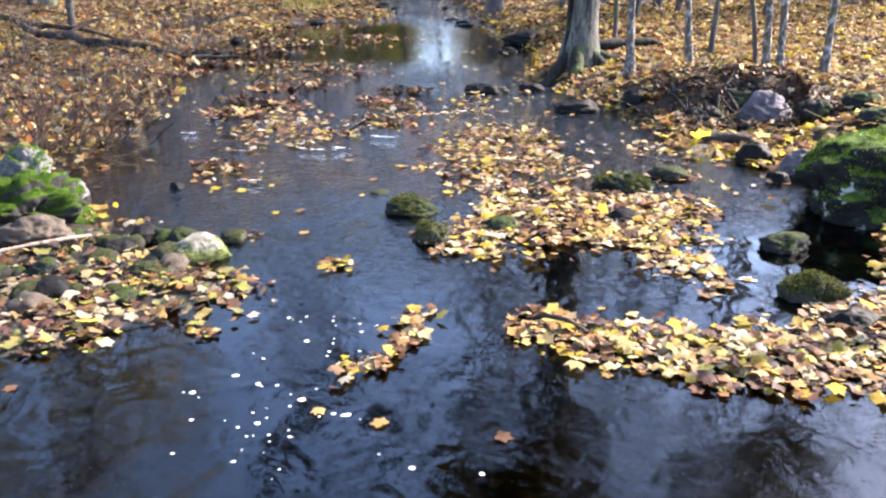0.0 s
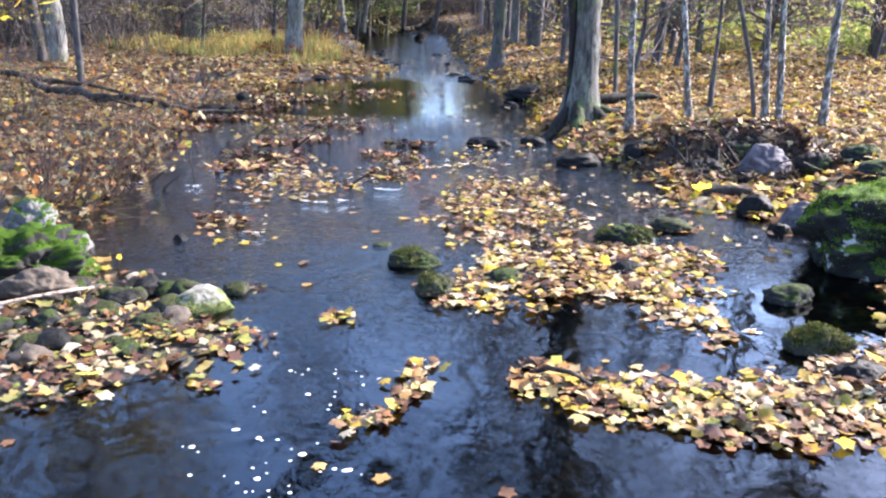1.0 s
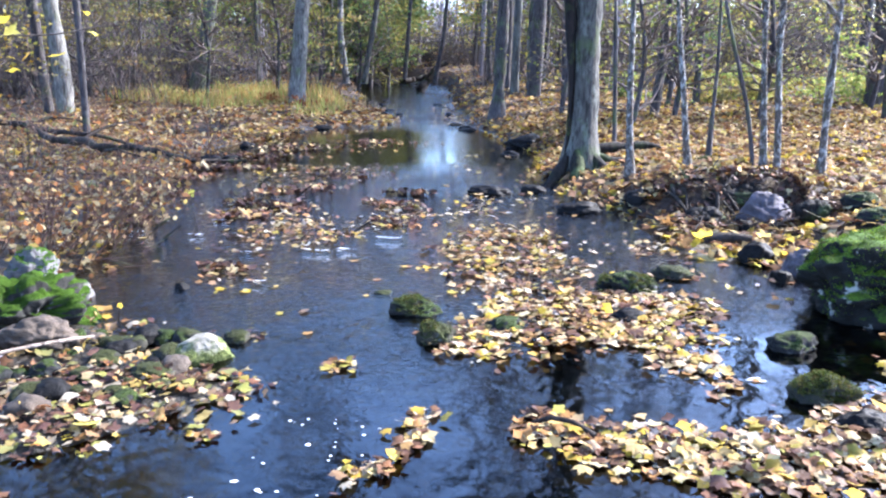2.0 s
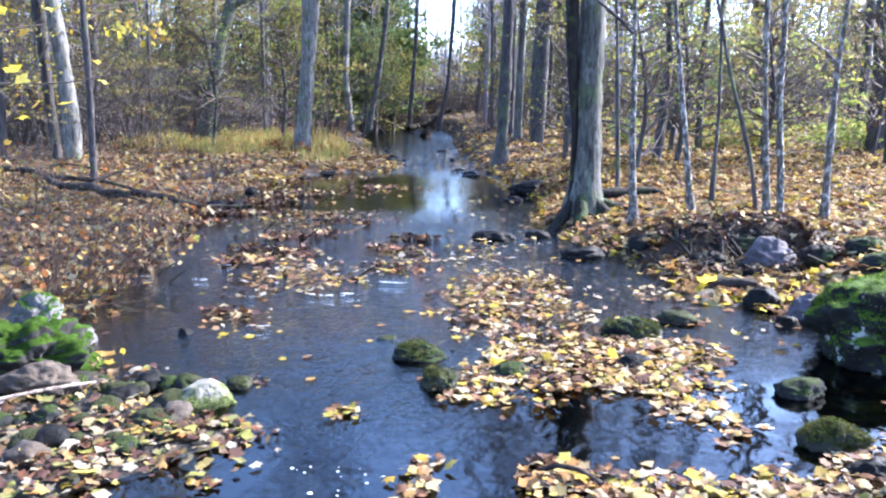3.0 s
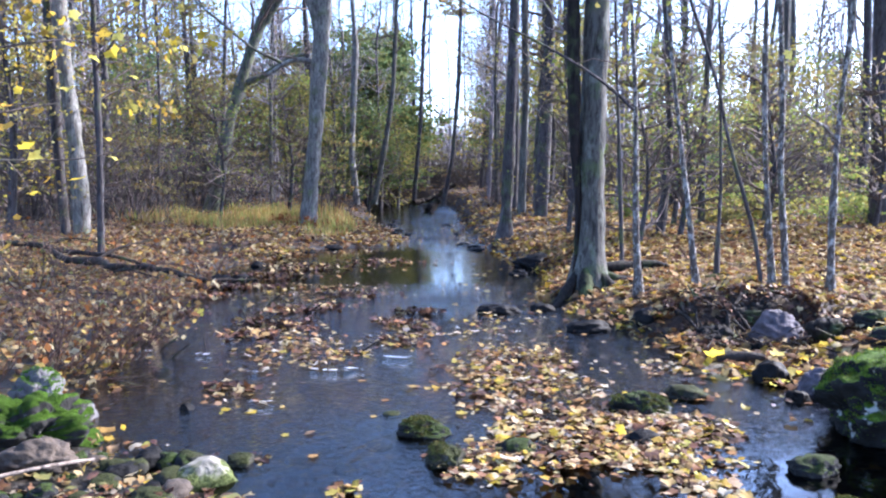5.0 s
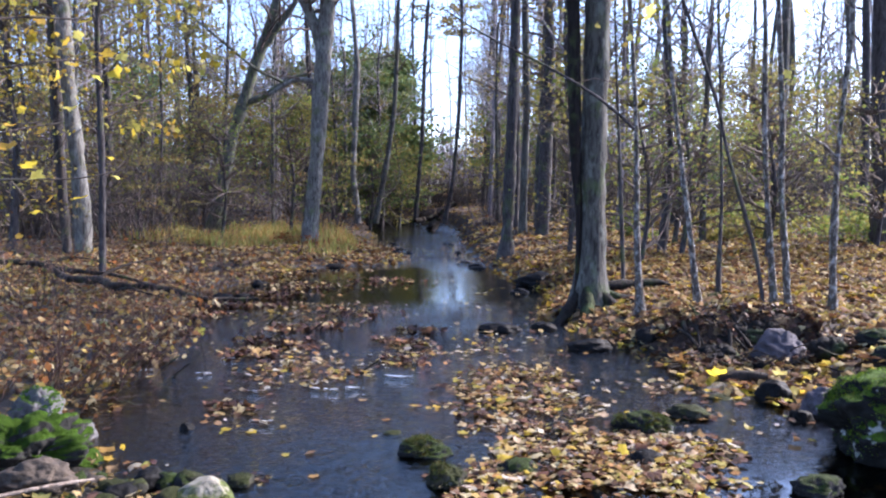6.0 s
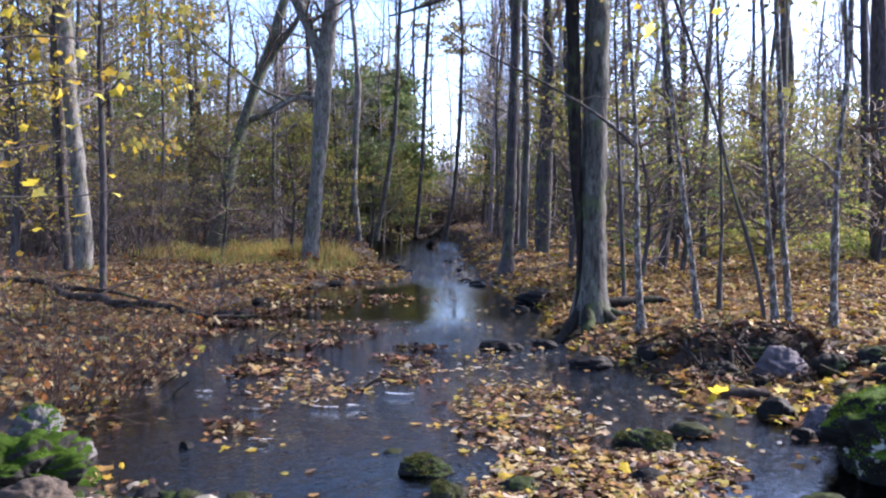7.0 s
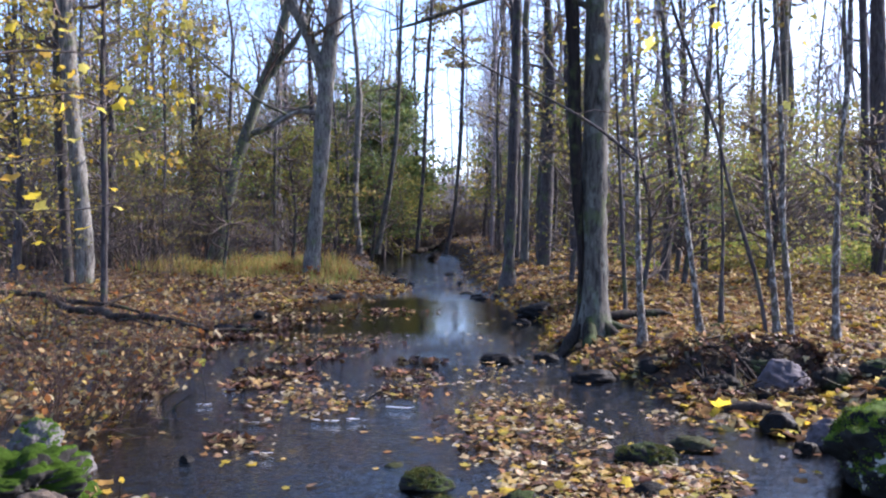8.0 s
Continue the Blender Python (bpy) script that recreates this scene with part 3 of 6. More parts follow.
def tree(label, stems, bark, seed, height, low=0.5, branches=14, spread_len=2.6, leaf=None, leaf_count=0, leaf_size=0.09, limbs=(), flare=0.0, depth=2, twig_bark=None, group="trees of the wood", sides=14, leaf_low=0.0, leaf_shape_is=SIMPLE, kids=(3, 6), roots=(), limb_bark=None):
    """A tree from the lines of its stems; each stem goes on upwards to the height and branches there."""
    rng = np.random.default_rng(seed)
    base = stems[0][0]
    root = tagged(new("tree"), label, "tree", group)
    root.location = base[:3]
    bpy.context.view_layer.update()
    twigs, tips = Tubes(), []
    for i, stem in enumerate(stems):
        s = [tuple(q) for q in stem]
        if i == 0 or s[-1][2] > 0.22 * height:
            a, b = np.array(s[-2]), np.array(s[-1])
            d = (b - a)[:3] / (np.linalg.norm((b - a)[:3]) + 1e-9)
            d = d * 0.6 + np.array([0, 0, 0.5])
            d /= np.linalg.norm(d)
            top, r = b[:3].copy(), b[3]
            while top[2] < height and r > 0.012:
                d = d + rng.normal(0, 0.11, 3) + np.array([0, 0, 0.05])
                d /= np.linalg.norm(d)
                top = top + d * 0.7
                r *= 1 - 0.7 / max(1.5, height - b[2]) * 1.1
                s.append((*top, max(r, 0.012)))
        line = smooth_path(s, 0.12 if stem[0][3] < 0.08 else 0.2)
        rad = line[:, 3].copy()
        if flare and i == 0:
            rad *= 1 + flare * np.exp(-(line[:, 2] - line[0, 2]) / 0.22)
        t = Tubes()
        line[0, 2] -= 0.12
        t.add(line[:, :3], rad * (1 + 0.07 * np.convolve(rng.standard_normal(len(rad) + 4), np.ones(5) / 2.2, "valid")), sides, rng, 0.06)
        part("trunk" if i == 0 else "stem", t.mesh("trunk"), bark[i] if isinstance(bark, tuple) else bark, root)
        k0 = np.searchsorted(line[:, 2], height * low)
        for _ in range(branches // len(stems)):
            k = rng.integers(min(k0, len(line) - 3), len(line) - 1)
            az = rng.uniform(0, 2 * np.pi)
            way = np.array([math.cos(az), math.sin(az), rng.uniform(0.1, 0.9)])
            share = 1 - 0.6 * (line[k, 2] - base[2]) / height
            grow(twigs, tips, line[k, :3], way / np.linalg.norm(way), spread_len * rng.uniform(0.5, 1.1) * share, min(0.05, line[k, 3] * 0.45), depth, rng, 0.06, kids)
    for limb in limbs:
        line = smooth_path(limb, 0.15)
        t = Tubes()
        t.add(line[:, :3], line[:, 3], 8, rng, 0.07)
        part("limb", t.mesh("limb"), limb_bark or (bark if not isinstance(bark, tuple) else bark[0]), root)
        for _ in range(5):
            k = rng.integers(len(line) // 3, len(line))
            way = rng.standard_normal(3) + np.array([0, 0, 0.4])
            grow(twigs, tips, line[k, :3], way / np.linalg.norm(way), rng.uniform(0.5, 1.2), line[k, 3] * 0.5, 1, rng)
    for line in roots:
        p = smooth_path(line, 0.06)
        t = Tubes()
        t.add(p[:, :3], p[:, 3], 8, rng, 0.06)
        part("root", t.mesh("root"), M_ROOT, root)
    if twigs.v:
        part("crown", twigs.mesh("crown"), twig_bark or M_TWIG, root)["kind"] = "stuff"
    if leaf and leaf_count:
        tp = [q for q in tips if q[2] > leaf_low]
        part("foliage", leaves("foliage", around(tp, leaf_count, 0.22, rng), np.full(leaf_count, leaf_size), rng, shape=leaf_shape_is, up=False), leaf, root, smooth=False)["kind"] = "stuff"
    return root


# the lines of the nearer trunks and limbs: x, y, z and radius
BIG = [(1.78, 9.7, -0.02, 0.281), (1.8, 9.7, 0.21, 0.232), (1.82, 9.7, 0.56, 0.19), (1.82, 9.7, 1.05, 0.169), (1.82, 9.7, 1.9, 0.162), (1.85, 9.7, 2.94, 0.148), (1.86, 9.7, 4.33, 0.134)]
BIG_DEAD = [(1.6, 9.62, 0.15, 0.032), (1.64, 9.62, 0.57, 0.032), (1.65, 9.62, 1.2, 0.035), (1.6, 9.62, 1.89, 0.067), (1.57, 9.62, 2.93, 0.078), (1.55, 9.62, 3.9, 0.078), (1.52, 9.62, 4.31, 0.073)]
FORKED = [(-3.62, 20.5, 0.17, 0.297), (-3.53, 20.5, 0.81, 0.208), (-3.35, 20.5, 2.6, 0.193), (-3.23, 20.5, 4.22, 0.208), (-3.15, 20.5, 5.25, 0.238), (-3.08, 20.5, 5.98, 0.193), (-2.98, 20.5, 6.72, 0.163), (-2.87, 20.5, 7.45, 0.163)]
FORKED_ARM = [(-3.16, 20.5, 5.03, 0.163), (-3.31, 20.5, 5.76, 0.149), (-3.55, 20.5, 6.35, 0.149), (-3.75, 20.5, 6.87, 0.149), (-4.13, 20.5, 7.52, 0.134)]
FORKED_LIMB = [(-3.14, 20.5, 4.44, 0.074), (-3.48, 20.5, 4.49, 0.074), (-3.78, 20.5, 4.63, 0.059), (-4.15, 20.5, 4.44, 0.059), (-4.6, 20.5, 4.15, 0.045)]
LEANING = [(-7.8, 26, 0.43, 0.283), (-7.57, 26, 1.06, 0.226), (-7.07, 26, 3.45, 0.17), (-6.68, 26, 4.57, 0.188), (-6.29, 26, 5.78, 0.17), (-5.81, 26, 6.9, 0.17), (-5.43, 26, 8.11, 0.151), (-5.2, 26, 9.03, 0.132)]
LEANING_ARM = [(-5.78, 26, 6.66, 0.113), (-5.34, 26, 7.27, 0.113), (-4.96, 26, 7.73, 0.094), (-4.58, 26, 8.48, 0.075), (-4.45, 26, 9.22, 0.075)]
LEANING_LIMB = [(-6.74, 26, 4.53, 0.113), (-6.12, 26, 4.76, 0.113), (-5.64, 26, 5.03, 0.094), (-5.08, 26, 5.41, 0.075), (-4.55, 26, 5.54, 0.057)]
LEFT = [(-7.92, 17, 0.18, 0.185), (-7.9, 17, 1.2, 0.16), (-7.99, 17, 2.43, 0.172), (-8.12, 17, 3.78, 0.16), (-8.2, 17, 5.24, 0.16), (-8.29, 17, 6.7, 0.148)]
LEFT_STEM = [(-8.37, 17.2, 0.25, 0.1), (-8.43, 17.2, 1.57, 0.1), (-8.48, 17.2, 2.81, 0.112), (-8.5, 17.2, 4.67, 0.112), (-8.55, 17.2, 6.52, 0.1)]
DARK = [(1.32, 17, 0.14, 0.257), (1.33, 17, 0.44, 0.163), (1.37, 17, 1.06, 0.129), (1.42, 17, 2.53, 0.117), (1.48, 17, 4.24, 0.105), (1.54, 17, 6.43, 0.094)]
PALE = [(-3.35, 30, 0.6, 0.13), (-3.54, 30, 2.43, 0.109), (-3.44, 30, 4.38, 0.109), (-3.34, 30, 6.4, 0.109), (-3.44, 30, 8.04, 0.087), (-3.65, 30, 10.18, 0.065)]
SLANT = [(-2.85, 32, 0.54, 0.134), (-2.43, 32, 2.67, 0.117), (-2.07, 32, 5.0, 0.1), (-1.95, 32, 7.32, 0.084), (-1.82, 32, 10.75, 0.067)]
STRAIGHT = [(2.85, 24, 0.26, 0.118), (2.85, 24, 2.41, 0.104), (3.02, 24, 5.0, 0.104), (3.06, 24, 8.43, 0.091)]
FAR_A = [(-0.02, 33, 0.45, 0.103), (0.34, 33, 2.27, 0.086), (0.58, 33, 5.12, 0.086), (0.71, 33, 8.67, 0.069), (0.59, 33, 11.02, 0.069)]
FAR_B = [(-1.38, 36, 0.61, 0.11), (-1.06, 36, 4.15, 0.091), (-0.92, 36, 8.03, 0.091), (-0.65, 36, 11.89, 0.073)]
THIN_A = [(2.19, 8.7, 0.22, 0.049), (2.16, 8.7, 0.66, 0.039), (2.14, 8.7, 1.04, 0.034), (2.12, 8.7, 1.99, 0.03), (2.1, 8.7, 2.55, 0.025), (2.06, 8.7, 3.11, 0.025), (2.0, 8.7, 4.04, 0.02)]
THIN_B = [(2.76, 8.4, 0.25, 0.043), (2.69, 8.4, 0.69, 0.038), (2.65, 8.4, 1.06, 0.029), (2.56, 8.4, 1.67, 0.029), (2.48, 8.4, 2.27, 0.023), (2.38, 8.4, 3.06, 0.023), (2.35, 8.4, 3.6, 0.023), (2.26, 8.4, 3.95, 0.019)]
THIN_C = [(3.41, 8.3, 0.34, 0.023), (3.31, 8.3, 0.94, 0.023), (3.13, 8.3, 1.51, 0.023), (2.99, 8.3, 1.96, 0.019), (2.87, 8.3, 2.5, 0.019), (2.68, 8.3, 3.04, 0.019), (2.44, 8.3, 3.69, 0.016), (2.35, 8.3, 3.93, 0.014)]
THIN_D = [(3.53, 8.3, 0.27, 0.037), (3.47, 8.3, 0.94, 0.033), (3.4, 8.3, 1.66, 0.028), (3.36, 8.3, 2.44, 0.033), (3.35, 8.3, 3.33, 0.028), (3.3, 8.3, 3.92, 0.023)]
THIN_E = [(3.65, 8.25, 0.27, 0.042), (3.6, 8.25, 0.95, 0.033), (3.54, 8.25, 1.54, 0.033), (3.53, 8.25, 2.43, 0.028), (3.47, 8.25, 3.32, 0.023), (3.43, 8.25, 3.91, 0.023)]
THIN_F = [(4.05, 8.1, 0.27, 0.041), (4.03, 8.1, 0.96, 0.037), (4.04, 8.1, 1.83, 0.027), (4.08, 8.1, 2.47, 0.027), (4.15, 8.1, 3.17, 0.027), (4.15, 8.1, 3.86, 0.023)]
THIN_G = [(3.34, 9.5, 0.28, 0.041), (3.34, 9.5, 0.65, 0.034), (3.36, 9.5, 1.41, 0.021), (3.32, 9.5, 2.57, 0.017), (3.26, 9.5, 3.86, 0.017)]
EDGE = [(9.49, 17, 0.3, 0.209), (9.44, 17, 2.14, 0.185), (9.36, 17, 3.98, 0.16), (9.29, 17, 6.4, 0.136)]
EDGE_FAR = [(12.79, 24, 0.83, 0.122), (12.82, 24, 3.25, 0.122), (12.75, 24, 5.83, 0.104), (12.65, 24, 8.4, 0.104)]
LONG_LIMB = [(2.08, 8.65, 2.27, 0.025), (1.84, 8.65, 2.51, 0.025), (1.56, 8.65, 2.7, 0.022), (1.21, 8.65, 2.91, 0.02), (0.81, 8.65, 3.11, 0.016), (0.37, 8.65, 3.32, 0.014), (-0.0, 8.65, 3.57, 0.01)]
TOP_LIMB = [(1.82, 9.7, 4.19, 0.042), (1.32, 9.7, 4.5, 0.042), (0.8, 9.7, 4.44, 0.035), (0.35, 9.7, 4.3, 0.028), (-0.14, 9.7, 4.13, 0.025), (-0.49, 9.7, 4.01, 0.018), (-0.7, 9.7, 3.96, 0.011)]

tree("stout grey-barked tree with a dark dead stem, at the water's edge", [BIG, BIG_DEAD], (M_BARK, M_BLACK), 11, 15, 0.34, 50, 1.5, M_OLIVE, 9000, 0.17, limbs=[TOP_LIMB], flare=0.35, leaf_low=4.7, leaf_shape_is=KITE,
     roots=[[(1.85, 9.6, 0.42, 0.06), (2.02, 9.45, 0.2, 0.09), (2.25, 9.25, 0.1, 0.06), (2.5, 9.15, 0.2, 0.03)], [(1.75, 9.55, 0.4, 0.07), (1.72, 9.36, 0.15, 0.1), (1.68, 9.15, 0.03, 0.07), (1.6, 8.95, -0.03, 0.04)],
            [(1.65, 9.6, 0.35, 0.06), (1.5, 9.45, 0.12, 0.09), (1.35, 9.3, 0.0, 0.06), (1.25, 9.15, -0.08, 0.03)], [(1.95, 9.7, 0.35, 0.06), (2.2, 9.65, 0.25, 0.06), (2.5, 9.7, 0.28, 0.03)]])
tree("tall grey forked tree on the grassy point", [FORKED, FORKED_ARM], M_BARK_PALE, 12, 12, 0.5, 26, 3.0, limbs=[FORKED_LIMB], flare=0.1)
tree("leaning mossy tree with a long side limb behind the grass", [LEANING, LEANING_ARM], M_BARK_MOSSY, 13, 24, 0.24, 44, 4.2, M_OLIVE, 5000, 0.3, leaf_low=14, leaf_shape_is=KITE,
     limbs=[LEANING_LIMB, [(-5.2, 25.8, 5.2, 0.05), (-6.1, 25.4, 5.6, 0.045), (-7.4, 25, 6.7, 0.035), (-8.2, 25, 7.4, 0.02)]])
tree("twin-stemmed grey tree behind the fallen branch", [LEFT, LEFT_STEM], (M_BARK_PALE, M_BARK_DARK), 14, 22, 0.2, 56, 3.2, M_YELLOW, 3000, 0.14, leaf_low=3.2, leaf_shape_is=KITE)
tree("slim straight dark tree at the stream's edge", [DARK], M_BARK_DARK, 15, 14, 0.35, 14, 2.2, M_OCHRE, 260, 0.09)
tree("pale slender curved tree beyond the grassy point", [PALE], M_BARK_PALE, 16, 14, 0.4, 12)
tree("slender leaning grey tree beyond the grassy point", [SLANT], M_BARK, 17, 15, 0.4, 12)
tree("straight grey-brown tree on the bank", [STRAIGHT], M_BARK, 18, 14, 0.3, 14, 2.4, M_OCHRE, 300, 0.09)
tree("slender dark tree beside the far stream", [FAR_A], M_BARK_DARK, 19, 15, 0.3, 22, 2.4, twig_bark=M_HAZED_BARK, leaf=M_OCHRE, leaf_count=300)
tree("dark slender tree over the far stream", [FAR_B], M_BARK_DARK, 20, 15, 0.3, 22, 2.4, twig_bark=M_HAZED_BARK)
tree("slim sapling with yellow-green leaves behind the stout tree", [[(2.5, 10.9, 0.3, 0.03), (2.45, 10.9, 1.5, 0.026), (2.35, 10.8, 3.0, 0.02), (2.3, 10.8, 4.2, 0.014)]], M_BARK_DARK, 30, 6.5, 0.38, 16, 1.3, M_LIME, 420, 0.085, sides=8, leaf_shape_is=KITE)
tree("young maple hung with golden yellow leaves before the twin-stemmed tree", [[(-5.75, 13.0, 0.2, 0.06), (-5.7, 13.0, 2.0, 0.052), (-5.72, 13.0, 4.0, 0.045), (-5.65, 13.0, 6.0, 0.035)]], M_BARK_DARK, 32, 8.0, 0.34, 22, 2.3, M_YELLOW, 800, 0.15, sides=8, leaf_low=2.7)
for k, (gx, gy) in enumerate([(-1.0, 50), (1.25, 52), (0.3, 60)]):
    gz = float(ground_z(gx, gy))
    tree("tall thin tree with a few ochre leaves beyond the bend", [[(gx, gy, gz, 0.09), (gx + 0.15, gy, gz + 4, 0.08), (gx + 0.05, gy, gz + 9, 0.06)]], M_HAZED_BARK, 33 + k, 19, 0.6, 24, 2.4, M_OCHRE, 600, 0.28, twig_bark=M_HAZED_BARK, sides=6, leaf_low=10.5, leaf_shape_is=KITE)
THIN = "thin sapling trunk speckled with pale lichen among leaves"
BANK = "thin trunks on the bank"
tree(THIN, [THIN_A], M_BARK_THIN, 21, 12, 0.3, 18, 1.6, M_LIME, 90, 0.09, limbs=[[(x, y, z, r * 0.7) for x, y, z, r in LONG_LIMB]], limb_bark=M_BARK_DARK, flare=0.5, group=BANK, sides=8)
tree(THIN, [THIN_B], M_BARK_THIN, 22, 13, 0.3, 20, 1.7, M_LIME, 80, 0.09, flare=0.5, group=BANK, sides=8)
tree("thin dark sapling leaning over fallen leaves", [THIN_C], M_BARK_DARK, 23, 6, 0.4, 8, 1.0, M_LIME, 60, 0.08, group=BANK, sides=8)
tree(THIN, [THIN_D], M_BARK_THIN, 24, 14, 0.3, 20, 1.7, M_LIME, 60, 0.08, flare=0.5, group=BANK, sides=8)
tree(THIN, [THIN_E], M_BARK_THIN, 25, 13, 0.3, 20, 1.7, flare=0.5, group=BANK, sides=8)
tree(THIN, [THIN_F], M_BARK_THIN, 26, 14, 0.27, 22, 1.8, M_OCHRE, 60, 0.09, flare=0.5, limbs=[[(4.07, 8.1, 1.9, 0.02), (4.06, 8.1, 2.03, 0.018), (3.98, 8.1, 2.13, 0.015), (3.83, 8.1, 2.18, 0.012), (3.7, 8.1, 2.18, 0.008)]], group=BANK, sides=8)
tree("thin straight sapling standing in fallen leaves", [THIN_G], M_BARK_DARK, 27, 6, 0.3, 8, 0.9, group=BANK, sides=8)
# crown raised above the view to dim the sky mirrored in the water
tree("stout dark tree at the edge of the green bushes", [EDGE], M_BARK_DARK, 28, 19, 0.3, 34, 3.2, M_OLIVE, 2600, 0.17, leaf_low=6, leaf_shape_is=KITE)
# added tree, whose unseen crown keeps bright sky out of the water
tree("tall slim dark tree at the edge of the open wood", [[(8.25, 14.3, 0.3, 0.13), (8.2, 14.3, 2.0, 0.11), (8.25, 14.3, 4.2, 0.10), (8.15, 14.3, 6.6, 0.09)]], M_BARK_DARK, 31, 18, 0.32, 40, 3.2, M_OLIVE, 3200, 0.17, leaf_low=5.5, leaf_shape_is=KITE)
tree("slender dark tree behind the green bushes", [EDGE_FAR], M_BARK_DARK, 29, 14, 0.3, 14)


def wood():
    """The wood behind: a few kinds of slim tree, each copied many times."""
    rng = np.random.default_rng(5)
    kinds = []
    for i in range(9):
        h = rng.uniform(9, 15)
        r = rng.uniform(0.035, 0.085)
        lean = rng.normal(0, 0.5, 2)
        stem = [(0, 0, 0, r * 1.3)]
        for k in range(1, 7):
            f = k / 10
            stem.append((lean[0] * f * 2.4 + rng.normal(0, 0.09), lean[1] * f * 2.4 + rng.normal(0, 0.09), h * f, r * (1.1 - 0.65 * f)))
        leaf, count = [(None, 0), (M_OCHRE, 300), (M_LIME, 400), (M_OCHRE, 150), (M_LIME, 450), (M_OCHRE, 200), (M_YELLOW, 300), (None, 0), (M_OCHRE, 300)][i]
        kinds.append(tree("slim leafless woodland tree" if not leaf else "slim woodland tree with thin yellowing leaves", [stem], (M_BARK, M_HAZED_BARK, M_BARK_DARK)[i % 3], 40 + i, h, 0.2, 15, 2.5, leaf, count, 0.12, group="trees of the wood behind", sides=5, leaf_shape_is=KITE, kids=(2, 5)))
    # kinds for the unseen trees that only block sky light and fill reflections
    plain = [tree("slim woodland tree added out of view", [[(0, 0, 0, 0.1), (0.1, 0, 1.5, 0.09), (0.1, 0.2, 4.5, 0.08), (0.3, 0.2, 7.5, 0.06)]], M_BARK, 57 + i, 12, 0.25, 20, 2.8, M_OCHRE, 900, 0.16, group="trees of the wood behind", sides=5, depth=1, leaf_shape_is=KITE) for i in range(2)]
    spots = []
    while len(spots) < 155:
        y = rng.uniform(21, 75)
        x = rng.uniform(-0.72, 0.72) * y + rng.normal(0, 1)
        if y < 48 and bank(LEFT_BANK, y) - 1.2 < x < bank(RIGHT_BANK, y) + 1.0:
            continue
        if y > 34 and abs(x / y + 0.003) < 0.033:
            continue
        if any((x - a) ** 2 + (y - b) ** 2 < 1.0 for a, b in spots):
            continue
        if x > 0.2 * y and rng.uniform() < 0.62 or y < 36 and -0.34 < x / y < -0.09:
            continue
        spots.append((x, y))
    # added trees beyond the view: they dim sky light, and water mirrors closed wood
    for _ in range(70):
        a = rng.uniform(0.62, 2 * math.pi - 0.62)
        d = rng.uniform(7, 24)
        if 0.8 < a < 1.5 and d < 22:        # gap left among the added trees to let the sun in
            continue
        spots.append((d * math.sin(a), d * math.cos(a)))
    bare = [k for k in kinds if len(k.children) < 3]
    spots += [(-7.5, 10.5), (-6.2, 8.0)]
    for n, (x, y) in enumerate(spots):
        k = kinds[rng.integers(len(kinds))] if x < 0 or rng.uniform() < 0.4 else bare[rng.integers(len(bare))]
        m = pose(x, y, float(ground_z(x, y)) - 0.05, 0, 0, rng.uniform(0, 360)) @ Matrix.Scale(rng.uniform(0.75, 1.25), 4) @ Matrix.Diagonal((1.1, 1.1, 2.0 if x < 0 and y < 32 else 1.5, 1))
        if n < len(kinds):
            kinds[n].matrix_basis = m
        elif n >= 155:
            if n < 157:
                plain[n - 155].matrix_basis = m
            else:
                copy_thing(plain[n % 2], m)
        else:
            copy_thing(k, m)


wood()


def bare_trees():
    """Fine-twigged leafless trees that close the sky over the stream."""
    rng = np.random.default_rng(6)
    kinds = []
    for i in range(3):
        stem = [(0, 0, 0, 0.1), (0.1 * i, 0, 2.0, 0.085), (0.15, 0.1 * i, 5.0, 0.07), (0.3 - 0.2 * i, 0.1, 8.0, 0.05)]
        kinds.append(tree("slim bare tree with fine grey twigs", [stem], (M_BARK, M_HAZED_BARK, M_BARK_DARK)[i], 140 + i, 15, 0.2, 40, 3.0, M_OCHRE, 160, 0.11, group="trees of the wood behind", sides=5, leaf_shape_is=KITE, twig_bark=M_HAZED_BARK, kids=(3, 5)))
    for n, (x, y) in enumerate([(2.6, 38), (2.4, 35), (2.9, 46), (2.0, 30), (3.4, 33), (4.8, 37), (5.6, 29), (7.2, 40), (-4.9, 34), (-6.4, 29), (-7.6, 36), (-9.0, 42), (-6.3, 39), (-5.6, 44), (-3.2, 39), (3.0, 44), (9.0, 44), (-2.6, 52), (-3.4, 58), (3.0, 57), (2.5, 42), (2.7, 50), (1.9, 33), (4.3, 15.5), (6.1, 18.5), (5.2, 23.5), (7.6, 26), (-9.5, 20), (-11.5, 25), (3.2, 19.5), (-9.6, 37), (-7.4, 34), (-8.6, 31), (-4.6, 36)]):
        m = pose(x, y, float(ground_z(x, y)) - 0.05, 0, 0, rng.uniform(0, 360)) @ Matrix.Scale(rng.uniform(0.85, 1.15), 4)
        if n < 3:
            kinds[n].matrix_basis = m
        else:
            copy_thing(kinds[n % 3], m)


bare_trees()


